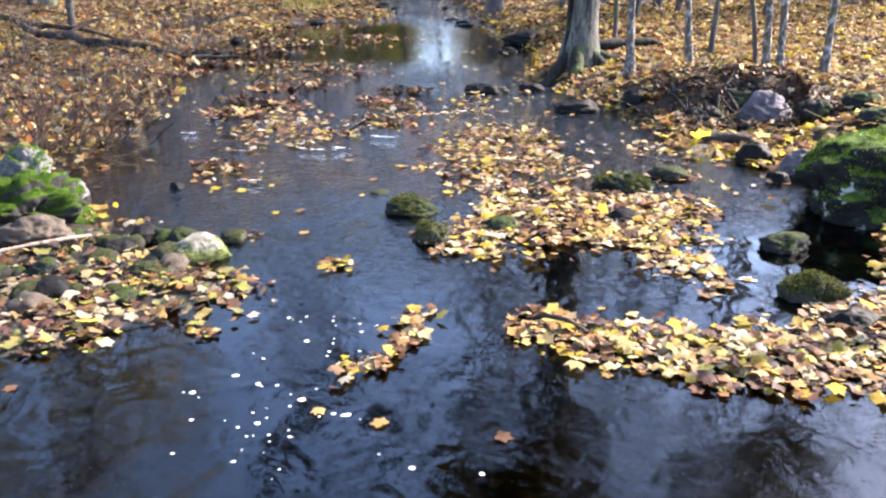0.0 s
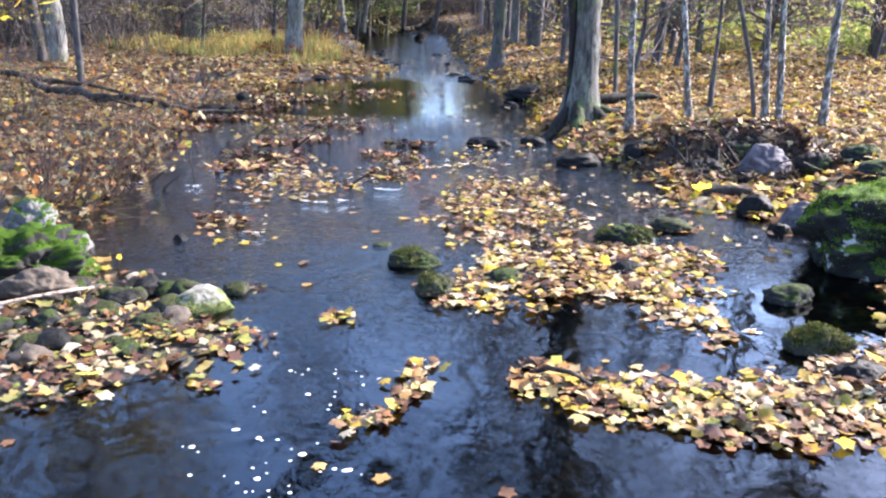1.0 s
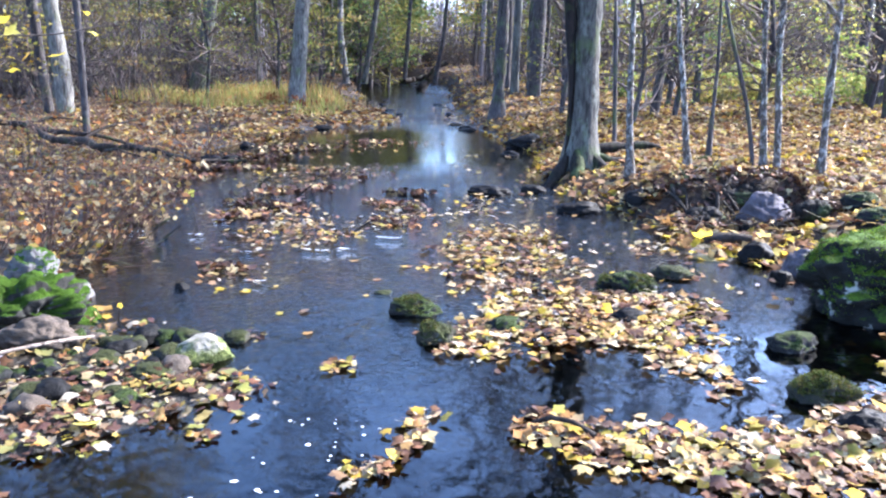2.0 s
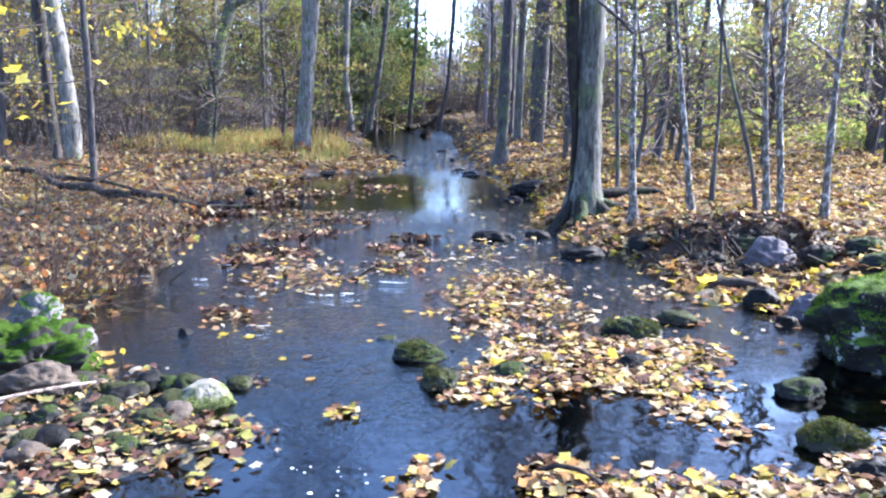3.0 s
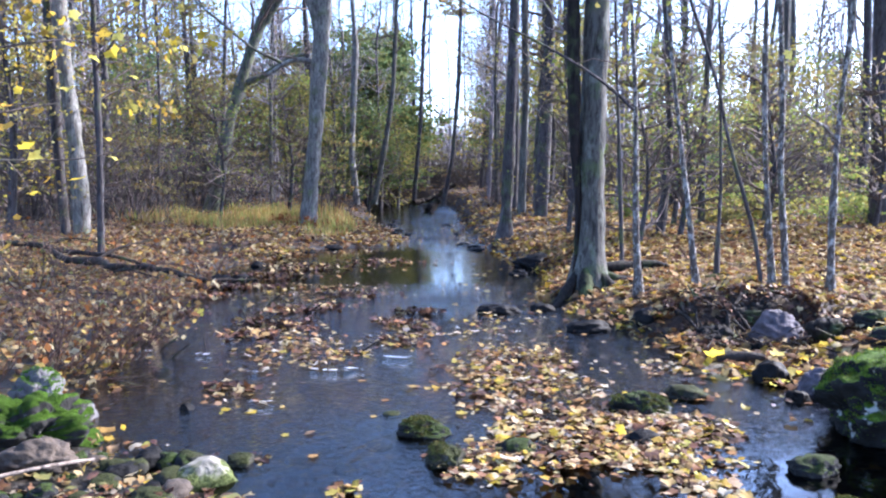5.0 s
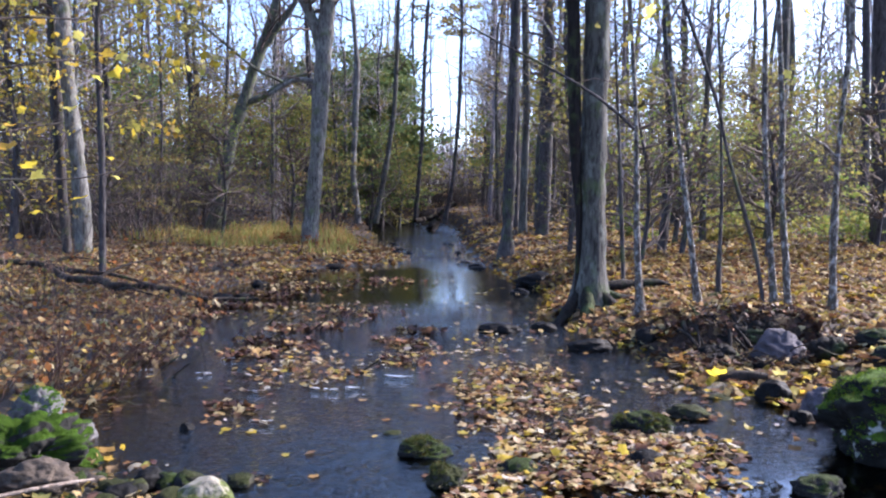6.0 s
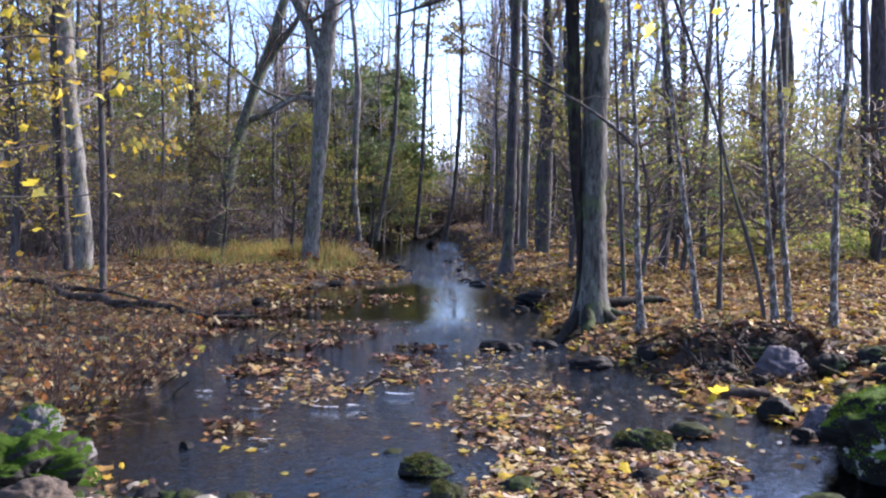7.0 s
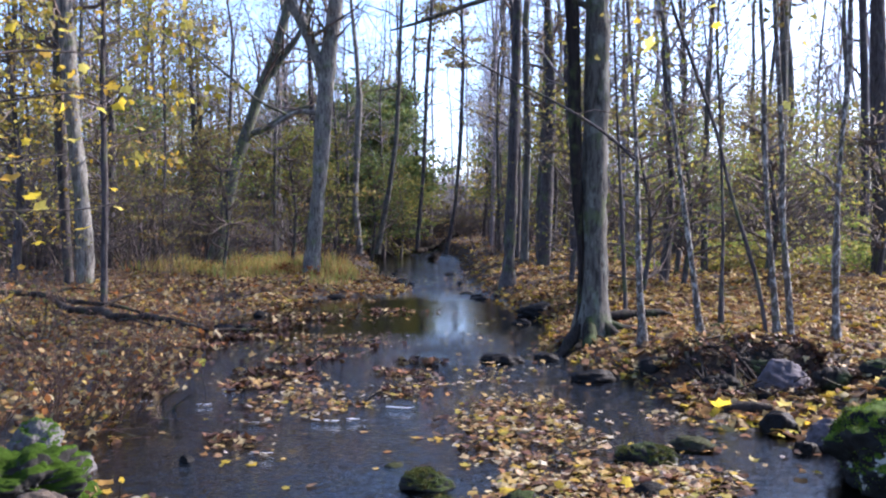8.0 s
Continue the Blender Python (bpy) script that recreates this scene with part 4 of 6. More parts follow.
def bushy_tree(label, x, y, height, width, leaf, count, seed, size=0.12):
    """A dense leafy tree: many clumps on branching limbs."""
    rng = np.random.default_rng(seed)
    z = float(ground_z(x, y))
    root = tagged(new("tree"), label, "tree", "leafy trees")
    root.location = (x, y, z)
    bpy.context.view_layer.update()
    t, tips = Tubes(), []
    line = smooth_path([(x, y, z - 0.1, 0.016 * height), (x + 0.2, y, z + height * 0.4, 0.012 * height), (x - 0.1, y, z + height * 0.9, 0.02)], 0.3)
    t.add(line[:, :3], line[:, 3], 8, rng, 0.05)
    part("trunk", t.mesh("trunk"), M_BARK_DARK, root)
    tw = Tubes()
    for _ in range(44):
        k = rng.integers(len(line) // 5, len(line))
        az = rng.uniform(0, 2 * np.pi)
        way = np.array([math.cos(az), math.sin(az), rng.uniform(0, 0.7)])
        grow(tw, tips, line[k, :3], way / np.linalg.norm(way), width * rng.uniform(0.4, 0.75) * (1.15 - 0.75 * k / len(line)), 0.03, 1, rng)
    part("crown", tw.mesh("crown"), M_TWIG, root)["kind"] = "stuff"
    part("foliage", leaves("foliage", around(tips, count, 0.3, rng), np.full(count, size), rng, shape=KITE, up=False), leaf, root, smooth=False)["kind"] = "stuff"
    return root


LEAFY = [("dense dark green leafy tree above the thicket", -4.3, 43, 9.6, 7.0, M_GREEN, 22000, 0.24), ("dense green leafy tree beside the far stream", -3.7, 48, 9.4, 4.4, M_GREEN, 12000, 0.26), ("dense dark green leafy tree above the thicket", -8.4, 46, 9.0, 7.0, M_GREEN, 14000, 0.24),
         ("young tree with yellow-green leaves", -5.6, 31, 5.0, 3.6, M_LIME, 2600, 0.12), ("young tree with yellow-green leaves", -2.3, 38, 5.0, 3.2, M_LIME, 1800, 0.12),
         ("young tree with yellow leaves", 4.5, 30, 5.0, 3.0, M_LIME, 1300, 0.12), ("young tree with yellow leaves", 8.5, 30, 5.5, 4.0, M_LIME, 1500, 0.12),
         ("young tree with golden leaves", -9.2, 16.5, 6.0, 2.8, M_YELLOW, 1300, 0.11), ("tall tree with thin ochre leaves", -12.5, 25, 9.0, 4.5, M_OCHRE, 3200, 0.12),
         ("young tree with ochre leaves", -9.0, 29, 4.5, 3.6, M_OCHRE, 1800, 0.12), ("tree with golden leaves against the sky", 2.2, 46, 8.0, 3.0, M_YELLOW, 1500, 0.15),
         ("tall tree with thin yellow-green leaves", -15.0, 30, 11.0, 5.0, M_LIME, 3600, 0.13), ("tall tree with thin ochre leaves", -11.5, 36, 11.5, 5.0, M_OCHRE, 3600, 0.14),
         ("young tree with yellow-green leaves", 13.0, 33, 6.0, 4.0, M_LIME, 1500, 0.12), ("tree with thin green leaves behind the stout tree", 6.2, 36, 9.0, 4.0, M_BUSH, 2400, 0.13),
         ("young tree with ochre leaves", 16.0, 31, 5.0, 3.6, M_OCHRE, 1200, 0.12)]
LEAFY += [("tall tree with a thin ochre crown", x, y, h, 5.0, (M_OCHRE, M_LIME)[k % 2], n, 0.12) for k, (x, y, h, n) in enumerate(
    [(2.6, 21, 12, 500), (4.6, 24, 13, 500), (-6.0, 34, 13, 900), (-9.6, 22, 9, 1500), (-15, 24, 10, 1400), (-10.5, 32, 11, 1400)])]
LEAFY += [("small leafy tree in the understorey", x, y, h, 3.6, (M_LIME, M_OCHRE, M_GREEN, M_BUSH)[k % 4], 1000 if x > 0 else 1500, 0.15) for k, (x, y, h) in enumerate(
    [(3.6, 27, 6), (5.6, 31, 7), (7.4, 25, 5), (9.5, 34, 7.5), (11.5, 27, 5.5), (14, 36, 8), (17, 34, 7), (4.6, 38, 8), (-6.5, 39, 6), (-8.2, 33, 6), (-11.0, 28, 6), (-14, 34, 7), (-12.5, 40, 8), (-17, 30, 6.5), (-3.4, 35, 4.5), (2.4, 36, 5)])]
LEAFY += [("slim sapling with sparse yellow-green leaves", x, y, h, 2.2, (M_LIME, M_BUSH, M_OCHRE)[k % 3], 330, 0.085) for k, (x, y, h) in enumerate(
    [(3.4, 13.6, 3.0), (4.6, 15.2, 3.6), (6.0, 14.6, 3.2), (2.6, 16.4, 3.4), (7.2, 17.6, 4.0), (5.4, 18.4, 4.2), (8.6, 15.6, 3.4), (-6.0, 20.8, 3.4), (-8.6, 19.4, 3.8), (-10.2, 18.2, 4.0), (-4.8, 24, 4.0)])]
for i, (lb, tx, ty, th, tw, lm, lc, ls) in enumerate(LEAFY):
    bushy_tree(lb, tx, ty, th, tw, lm, int(lc * 1.2), 61 + i, ls)


# ---- stones ----
R = np.random.default_rng(77)

def rock(x, y, w, d, h, material, label, seed, turn=0.0, sink=0.3, z=None, name="stone", detail=4, tuft=0.0, craggy=1.0, moss_from=0.3):
    bm = bmesh.new()
    bmesh.ops.create_icosphere(bm, subdivisions=detail, radius=1.0)
    off = Vector((seed * 3.7, seed * 1.3, seed * 2.1))
    rng = random.Random(seed)
    cuts = [(Vector((rng.gauss(0, 1), rng.gauss(0, 1), rng.gauss(0.2, 0.8))).normalized(), rng.uniform(0.72, 0.98)) for _ in range(11)]
    for v in bm.verts:
        c = v.co.normalized()
        r = 1.08 + 0.26 * noise.noise(c * 0.9 + off) + 0.12 * noise.noise(c * 2.1 + off)
        for n, far in cuts:
            k = c.dot(n)
            if k > 0.05:
                r = min(r, far / k + 0.03)
        r += craggy * (0.17 * noise.noise(c * 3.4 + off) + 0.05 * noise.noise(c * 11 + off) + 0.015 * noise.noise(c * 25 + off))
        v.co = Vector((c.x * r * w, c.y * r * d, c.z * r * h))
    if tuft:
        bm.normal_update()
        for v, n in [(v, v.normal.copy()) for v in bm.verts]:
            bare = noise.noise(v.co * 5 + off)
            cover = min(max((n.z - 0.15 + 0.7 * bare) * 3, 0), 1)
            v.co += n * cover * tuft * (1 + 1.1 * noise.noise(v.co * 26 + off) + 0.9 * noise.noise(v.co * 70 + off))
    me = bpy.data.meshes.new(name)
    bm.to_mesh(me)
    bm.free()
    tufts = []
    if tuft > 0.0065:
        for p in me.polygons:
            c, n = p.center, p.normal
            if n.z > 0.1 and noise.noise(c * 5 + off) + 0.55 * n.z > moss_from:
                tufts.append((c.copy(), n.copy()))
    ob = tagged(part(name, me, material), label, "root" if name == "root_clump" else "rock", "roots of the bank" if name == "root_clump" else "stones of the stream")
    base = float(ground_z(x, y)) if z is None else z
    ob.matrix_basis = pose(x, y, base + h * (1 - 2 * sink) - 0.02, 0, 0, turn)
    if tufts and material is not M_ROOT:
        bpy.context.view_layer.update()
        rg = np.random.default_rng(seed)
        v, f = [], []
        for c, n in tufts[::max(1, len(tufts) // 3500)]:
            for _ in range(2):
                at = c + Vector(rg.normal(0, 0.006, 3))
                up = (n + Vector(rg.normal(0, 0.45, 3))).normalized() * rg.uniform(0.006, 0.018)
                side = up.cross(Vector(rg.normal(0, 1, 3))).normalized() * rg.uniform(0.002, 0.005)
                k = len(v)
                v += [tuple(at - side), tuple(at + side), tuple(at + up)]
                f.append((k, k + 1, k + 2))
        moss = part("moss", mesh_tris("moss", v, f), M_MOSS if material in (M_STONE_MOSS, M_BOULDER_DARK, M_BOULDER_PALE) else M_MOSS_DARK, None, "short green moss", smooth=False)
        moss["kind"] = "stuff"
        moss.parent = ob
    return ob


rock(-2.44, 4.36, 0.38, 0.3, 0.235, M_STONE_MOSS, "large boulder cushioned with bright green moss", 1, 20, z=-0.03, detail=6, tuft=0.006, craggy=1.9, moss_from=0.36)
rock(-2.64, 4.94, 0.165, 0.17, 0.17, M_BOULDER_PALE, "pale grey boulder half covered in moss", 2, 40, z=0.07, detail=6, tuft=0.006)
rock(-2.31, 4.9, 0.075, 0.1, 0.1, M_BOULDER_PALE, "pale grey angular stone at the water's edge", 3, 10, z=0.0)
rock(-2.12, 3.93, 0.2, 0.13, 0.105, M_STONE_BROWN, "rough brown stone below the mossy boulder", 4, 5, z=0.06, craggy=1.3, detail=5)
rock(-2.3, 3.62, 0.16, 0.13, 0.1, M_STONE_MAUVE, "rough grey stone among leaves", 5)
rock(-1.95, 2.98, 0.14, 0.11, 0.08, M_STONE_BROWN, "reddish brown stone at the waterline", 6)
rock(-1.23, 3.85, 0.165, 0.12, 0.095, M_STONE_DOME, "pale domed stone with a mossy skirt", 7, z=0.0, detail=5, craggy=0.35)
rock(-1.4, 3.58, 0.11, 0.09, 0.055, M_STONE_OLIVE, "low olive mossy stone among leaves", 8, z=0.02)
rock(-1.93, 3.62, 0.08, 0.08, 0.07, M_STONE_MOSS_DARK, "dark mossy stone among leaves", 9)
rock(-1.1, 4.12, 0.08, 0.07, 0.05, M_STONE_OLIVE, "olive stone breaking the water", 10, z=0.0)
rock(-1.5, 4.1, 0.09, 0.08, 0.06, M_STONE_MOSS_DARK, "dark mossy stone in shallow water", 11, z=0.0)
rock(-1.75, 4.0, 0.09, 0.07, 0.06, M_STONE_OLIVE, "dark olive stone in shallow water", 31, z=0.0)
rock(-1.68, 3.75, 0.1, 0.08, 0.05, M_STONE_OLIVE, "low olive stone among leaves", 32, z=0.02)
rock(-0.14, 4.6, 0.165, 0.1, 0.07, M_STONE_MOSS_DARK, "flat mossy stone standing in the stream", 12, z=0.0, detail=5, tuft=0.008)
rock(0.0, 4.12, 0.11, 0.11, 0.075, M_STONE_OLIVE, "olive stone at the tip of the leaf bar", 13, z=0.0, detail=5, tuft=0.008)
rock(0.42, 4.3, 0.12, 0.1, 0.06, M_STONE_MOSS_DARK, "dark wet stone in the leaf bar", 33, z=0.0)
rock(1.15, 4.45, 0.11, 0.09, 0.06, M_STONE_WET, "dark stone half under drifted leaves", 34, z=0.0)
rock(1.3, 5.08, 0.17, 0.13, 0.1, M_STONE_MOSS_DARK, "rounded dark stone with a mossy top in the water", 14, z=0.0, detail=5, tuft=0.008)
rock(1.72, 5.4, 0.15, 0.11, 0.07, M_STONE_OLIVE, "low mossy stone with leaves on it", 15, z=0.0)
rock(2.92, 4.78, 0.68, 0.46, 0.31, M_BOULDER_DARK, "big dark boulder with moss on its shoulders", 16, 30, 0.2, z=0.0, detail=6, tuft=0.007)
rock(2.66, 5.42, 0.13, 0.12, 0.13, M_STONE_MAUVE, "grey stone leaning on the big boulder", 17, z=0.02, detail=5)
rock(2.44, 5.28, 0.075, 0.07, 0.075, M_STONE_WET, "small dark stone beside the big boulder", 18, z=0.0)
rock(2.99, 6.95, 0.23, 0.2, 0.2, M_STONE_MAUVE, "grey mauve angular boulder in the bank", 44, 10, z=0.08, detail=5)
rock(2.47, 5.78, 0.13, 0.11, 0.12, M_STONE_WET, "dark wet stone under the bank", 19, z=0.02)
rock(0.64, 8.85, 0.24, 0.15, 0.09, M_STONE_WET, "low dark wet stone in the stream", 20, z=0.0)
rock(1.45, 7.8, 0.22, 0.14, 0.09, M_STONE_WET, "flat dark wet stone by the bank", 21, z=0.0)
rock(2.1, 7.7, 0.2, 0.18, 0.16, M_STONE_WET, "dark wet stone in the bank", 22, z=0.06)
rock(1.15, 9.0, 0.16, 0.12, 0.07, M_STONE_WET, "dark stone awash beside the stout tree", 35, z=0.0)
rock(1.6, 13.4, 0.4, 0.3, 0.17, M_STONE_WET, "dark boulder at the foot of the bank", 23, z=0.0)
rock(1.94, 3.98, 0.14, 0.09, 0.075, M_STONE_MOSS_DARK, "long low dark stone in the side channel", 24, z=0.0)
rock(1.8, 3.36, 0.14, 0.11, 0.09, M_STONE_OLIVE, "dark olive stone at the side channel", 25, z=0.0, detail=5, tuft=0.008)
rock(1.86, 3.05, 0.11, 0.09, 0.07, M_STONE_WET, "smooth dark grey stone among yellow leaves", 26, z=0.0)
rock(2.0, 2.78, 0.12, 0.1, 0.08, M_STONE_WET, "black wet stone among leaves", 27, z=0.0)
rock(-1.72, 5.1, 0.05, 0.04, 0.04, M_STONE_WET, "small dark stone in the stream", 28, z=0.0)
rock(-0.35, 5.0, 0.07, 0.05, 0.025, M_STONE_OLIVE, "small flat stone awash", 36, z=0.0)
rock(-3.85, 8.6, 0.12, 0.1, 0.08, M_STONE_PALE, "small whitish stone on the leafy bank", 29)
rock(3.75, 6.7, 0.16, 0.13, 0.1, M_STONE_MOSS_DARK, "dark mossy stone sunk in leaves", 37)
rock(3.5, 6.0, 0.16, 0.13, 0.1, M_STONE_MOSS_DARK, "dark mossy stone beside fallen leaves", 38)
rubble = random.Random(4)
for i in range(48):
    cx = rubble.uniform(-2.25, -1.3)
    cy = 3.05 + 0.3 * (cx + 2.25) + rubble.uniform(-0.1, 0.95)
    s = rubble.uniform(0.03, 0.085)
    rock(cx, cy, s * 1.2, s, s * 0.75, (M_STONE_OLIVE, M_STONE_WET, M_STONE_MOSS_DARK, M_STONE_MOSS_DARK, M_STONE_BROWN, M_STONE_OLIVE)[i % 6], "small wet stone among leaves on the spur", 150 + i, i * 37, z=0.02, detail=3)
rock(2.78, 8.02, 0.26, 0.2, 0.12, M_STONE_OLIVE, "mossy mound at the foot of a sapling", 170, z=0.24, detail=5, tuft=0.015)
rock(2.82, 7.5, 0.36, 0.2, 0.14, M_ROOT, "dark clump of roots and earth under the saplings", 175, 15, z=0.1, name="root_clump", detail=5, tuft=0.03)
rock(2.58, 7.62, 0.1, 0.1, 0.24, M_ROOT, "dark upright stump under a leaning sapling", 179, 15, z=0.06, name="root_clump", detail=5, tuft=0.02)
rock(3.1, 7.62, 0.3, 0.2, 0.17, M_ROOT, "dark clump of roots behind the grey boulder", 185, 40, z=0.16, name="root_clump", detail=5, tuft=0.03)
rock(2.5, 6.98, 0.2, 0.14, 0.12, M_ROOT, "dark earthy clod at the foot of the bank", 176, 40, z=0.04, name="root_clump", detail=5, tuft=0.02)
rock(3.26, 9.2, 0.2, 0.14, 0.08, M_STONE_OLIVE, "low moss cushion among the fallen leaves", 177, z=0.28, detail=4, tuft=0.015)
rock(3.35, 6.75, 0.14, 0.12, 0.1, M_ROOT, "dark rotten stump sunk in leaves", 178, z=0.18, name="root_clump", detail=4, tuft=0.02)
rock(2.45, 7.05, 0.16, 0.12, 0.1, M_STONE_WET, "dark earthy stone under the washed-out bank", 171, z=0.05)
rock(2.75, 6.75, 0.1, 0.08, 0.07, M_STONE_WET, "small dark stone by the grey boulder", 172, z=0.05)
for i, (fx, fy) in enumerate([(-1.3, 22.5), (0.1, 25.0), (-1.7, 27.0)]):
    rock(fx, fy, 0.16 + 0.03 * i, 0.13, 0.06, M_STONE_WET, "dark stone breaking the far riffle", 180 + i, i * 50, z=-0.01, detail=3)
far_edge = random.Random(12)
for i in range(16):
    fy = far_edge.uniform(11.5, 25)
    side = LEFT_BANK if i % 2 else RIGHT_BANK
    fx = float(bank(side, fy)) + (1 if i % 2 else -1) * far_edge.uniform(0.0, 0.6)
    rock(fx, fy, far_edge.uniform(0.1, 0.24), 0.12, far_edge.uniform(0.05, 0.09), M_STONE_WET, "dark stone at the edge of the far run", 300 + i, i * 50, z=-0.01, detail=3)
nf = 260
fx, fy = R.uniform(-3, 1.2, nf), R.uniform(9.5, 24, nf)
afloat = (ground_z(fx, fy) < 0) & (field(fx, fy, 1.4, 19) > 0.45)
tagged(part("floating_leaves", leaves("floating_leaves", np.stack([fx, fy, 0 * fx + 0.004], 1)[afloat], R.uniform(0.07, 0.13, afloat.sum()), R, 0.08, SIMPLE, 0.15), M_GOLD, smooth=False), "scattered leaves drifting down the far run", "leaves", kind="stuff")
# cobbles on the bed
rc = random.Random(3)
for i in range(70):
    cx, cy = rc.uniform(-2.4, 2.2), rc.uniform(2.2, 9.5)
    s = rc.uniform(0.04, 0.1)
    if float(ground_z(cx, cy)) < -0.03:
        rock(cx, cy, s * 1.2, s, s * 0.6, M_STONE_OLIVE if i % 2 else M_STONE_BROWN, "rounded cobble lying on the stream bed", 200 + i, name="cobble", detail=2)

# ---- fallen leaves ----


def litter(name, label, n, xr, yr, keep, size, material, shape, tilt=0.4, lift=0.012):
    x, y = R.uniform(*xr, n), R.uniform(*yr, n)
    ok = keep(x, y)
    x, y = x[ok], y[ok]
    z = ground_z(x, y)
    hollow = ((x - 2.85) / 0.7) ** 2 + ((y - 7.25) / 0.42) ** 2 < 1
    dry = (z > -0.05 * R.uniform(0, 1, len(x)) ** 2) & ~(hollow & (R.uniform(0, 1, len(x)) < 0.88))
    x, y, z = x[dry], y[dry], np.maximum(z[dry], 0)
    p = np.stack([x, y, z + R.uniform(0.003, lift + 0.02, len(x))], 1)
    s = R.uniform(*size, len(x)) * np.where(y < 4.7, 0.68, 1.0)
    tagged(part(name, leaves(name, p, s, R, tilt, shape), material, smooth=False), label, "leaves", kind="stuff")


def rare(p):
    return lambda x, y: R.uniform(0, 1, len(x)) < p * (0.45 + 1.1 * field(x, y, 1.1, 8))


litter("fallen_leaves", "yellow and tan maple leaves carpeting the bank", 29000, (1.2, 9), (3, 16), rare(0.9), (0.07, 0.14), M_GOLD, SIMPLE)
litter("fallen_leaves", "rust brown leaves covering the low bank", 18000, (-10, -0.7), (2.4, 16), rare(0.8), (0.06, 0.12), M_RUST, SIMPLE)
litter("fallen_leaves", "scattered yellow leaves on the low bank", 8000, (-10, -0.7), (2.4, 16), rare(0.7), (0.07, 0.13), M_GOLD, SIMPLE)
litter("fallen_leaves", "dark rotten leaves in the washed-out bank", 6000, (2.2, 3.6), (6.7, 7.7), rare(0.9), (0.04, 0.1), M_SODDEN, SIMPLE, 0.7, 0.04)
litter("fallen_leaves", "yellow leaves spread through the open wood", 17000, (-3, 26), (15, 56), rare(0.85), (0.12, 0.2), M_GOLD, KITE)
litter("fallen_leaves", "yellow and brown leaves at the edge of the grassy point", 4500, (-8, -0.8), (14.5, 24), rare(0.85), (0.09, 0.16), M_GOLD, KITE)
litter("fallen_leaves", "yellow and brown leaves thick along the bank", 9000, (0.4, 10), (11, 27), rare(0.95), (0.08, 0.16), M_GOLD, KITE)
litter("fallen_leaves", "orange and brown leaves thick behind the point", 5500, (-9, -1), (14, 27), rare(0.95), (0.08, 0.16), M_RUST, KITE)
litter("fallen_leaves", "brown leaves spread under the wood", 13000, (-26, 0), (15, 42), rare(0.85), (0.12, 0.2), M_RUST, KITE)

nb = 2600
bx, by = R.uniform(-3, 2.6, nb), R.uniform(1.7, 9, nb)
bz = ground_z(bx, by)
sunk = bz < -0.02
tagged(part("sunken_leaves", leaves("sunken_leaves", np.stack([bx, by, bz + 0.012], 1)[sunk], R.uniform(0.06, 0.12, sunk.sum()), R, 0.15), M_WET, smooth=False), "brown sodden leaves lying on the stream bed", "leaves", kind="stuff")
nb = 300
bx, by = R.uniform(-3, 2.6, nb), 2.2 + 10 * R.uniform(0, 1, nb)
afloat = (ground_z(bx, by) < 0) & (field(bx, by, 0.9, 17) > 0.5)
tagged(part("floating_leaves", leaves("floating_leaves", np.stack([bx, by, 0 * bx + 0.004], 1)[afloat], R.uniform(0.05, 0.1, afloat.sum()), R, 0.05, SIMPLE, 0.12), M_GOLD, smooth=False), "single leaves floating on the dark water", "leaves", kind="stuff")

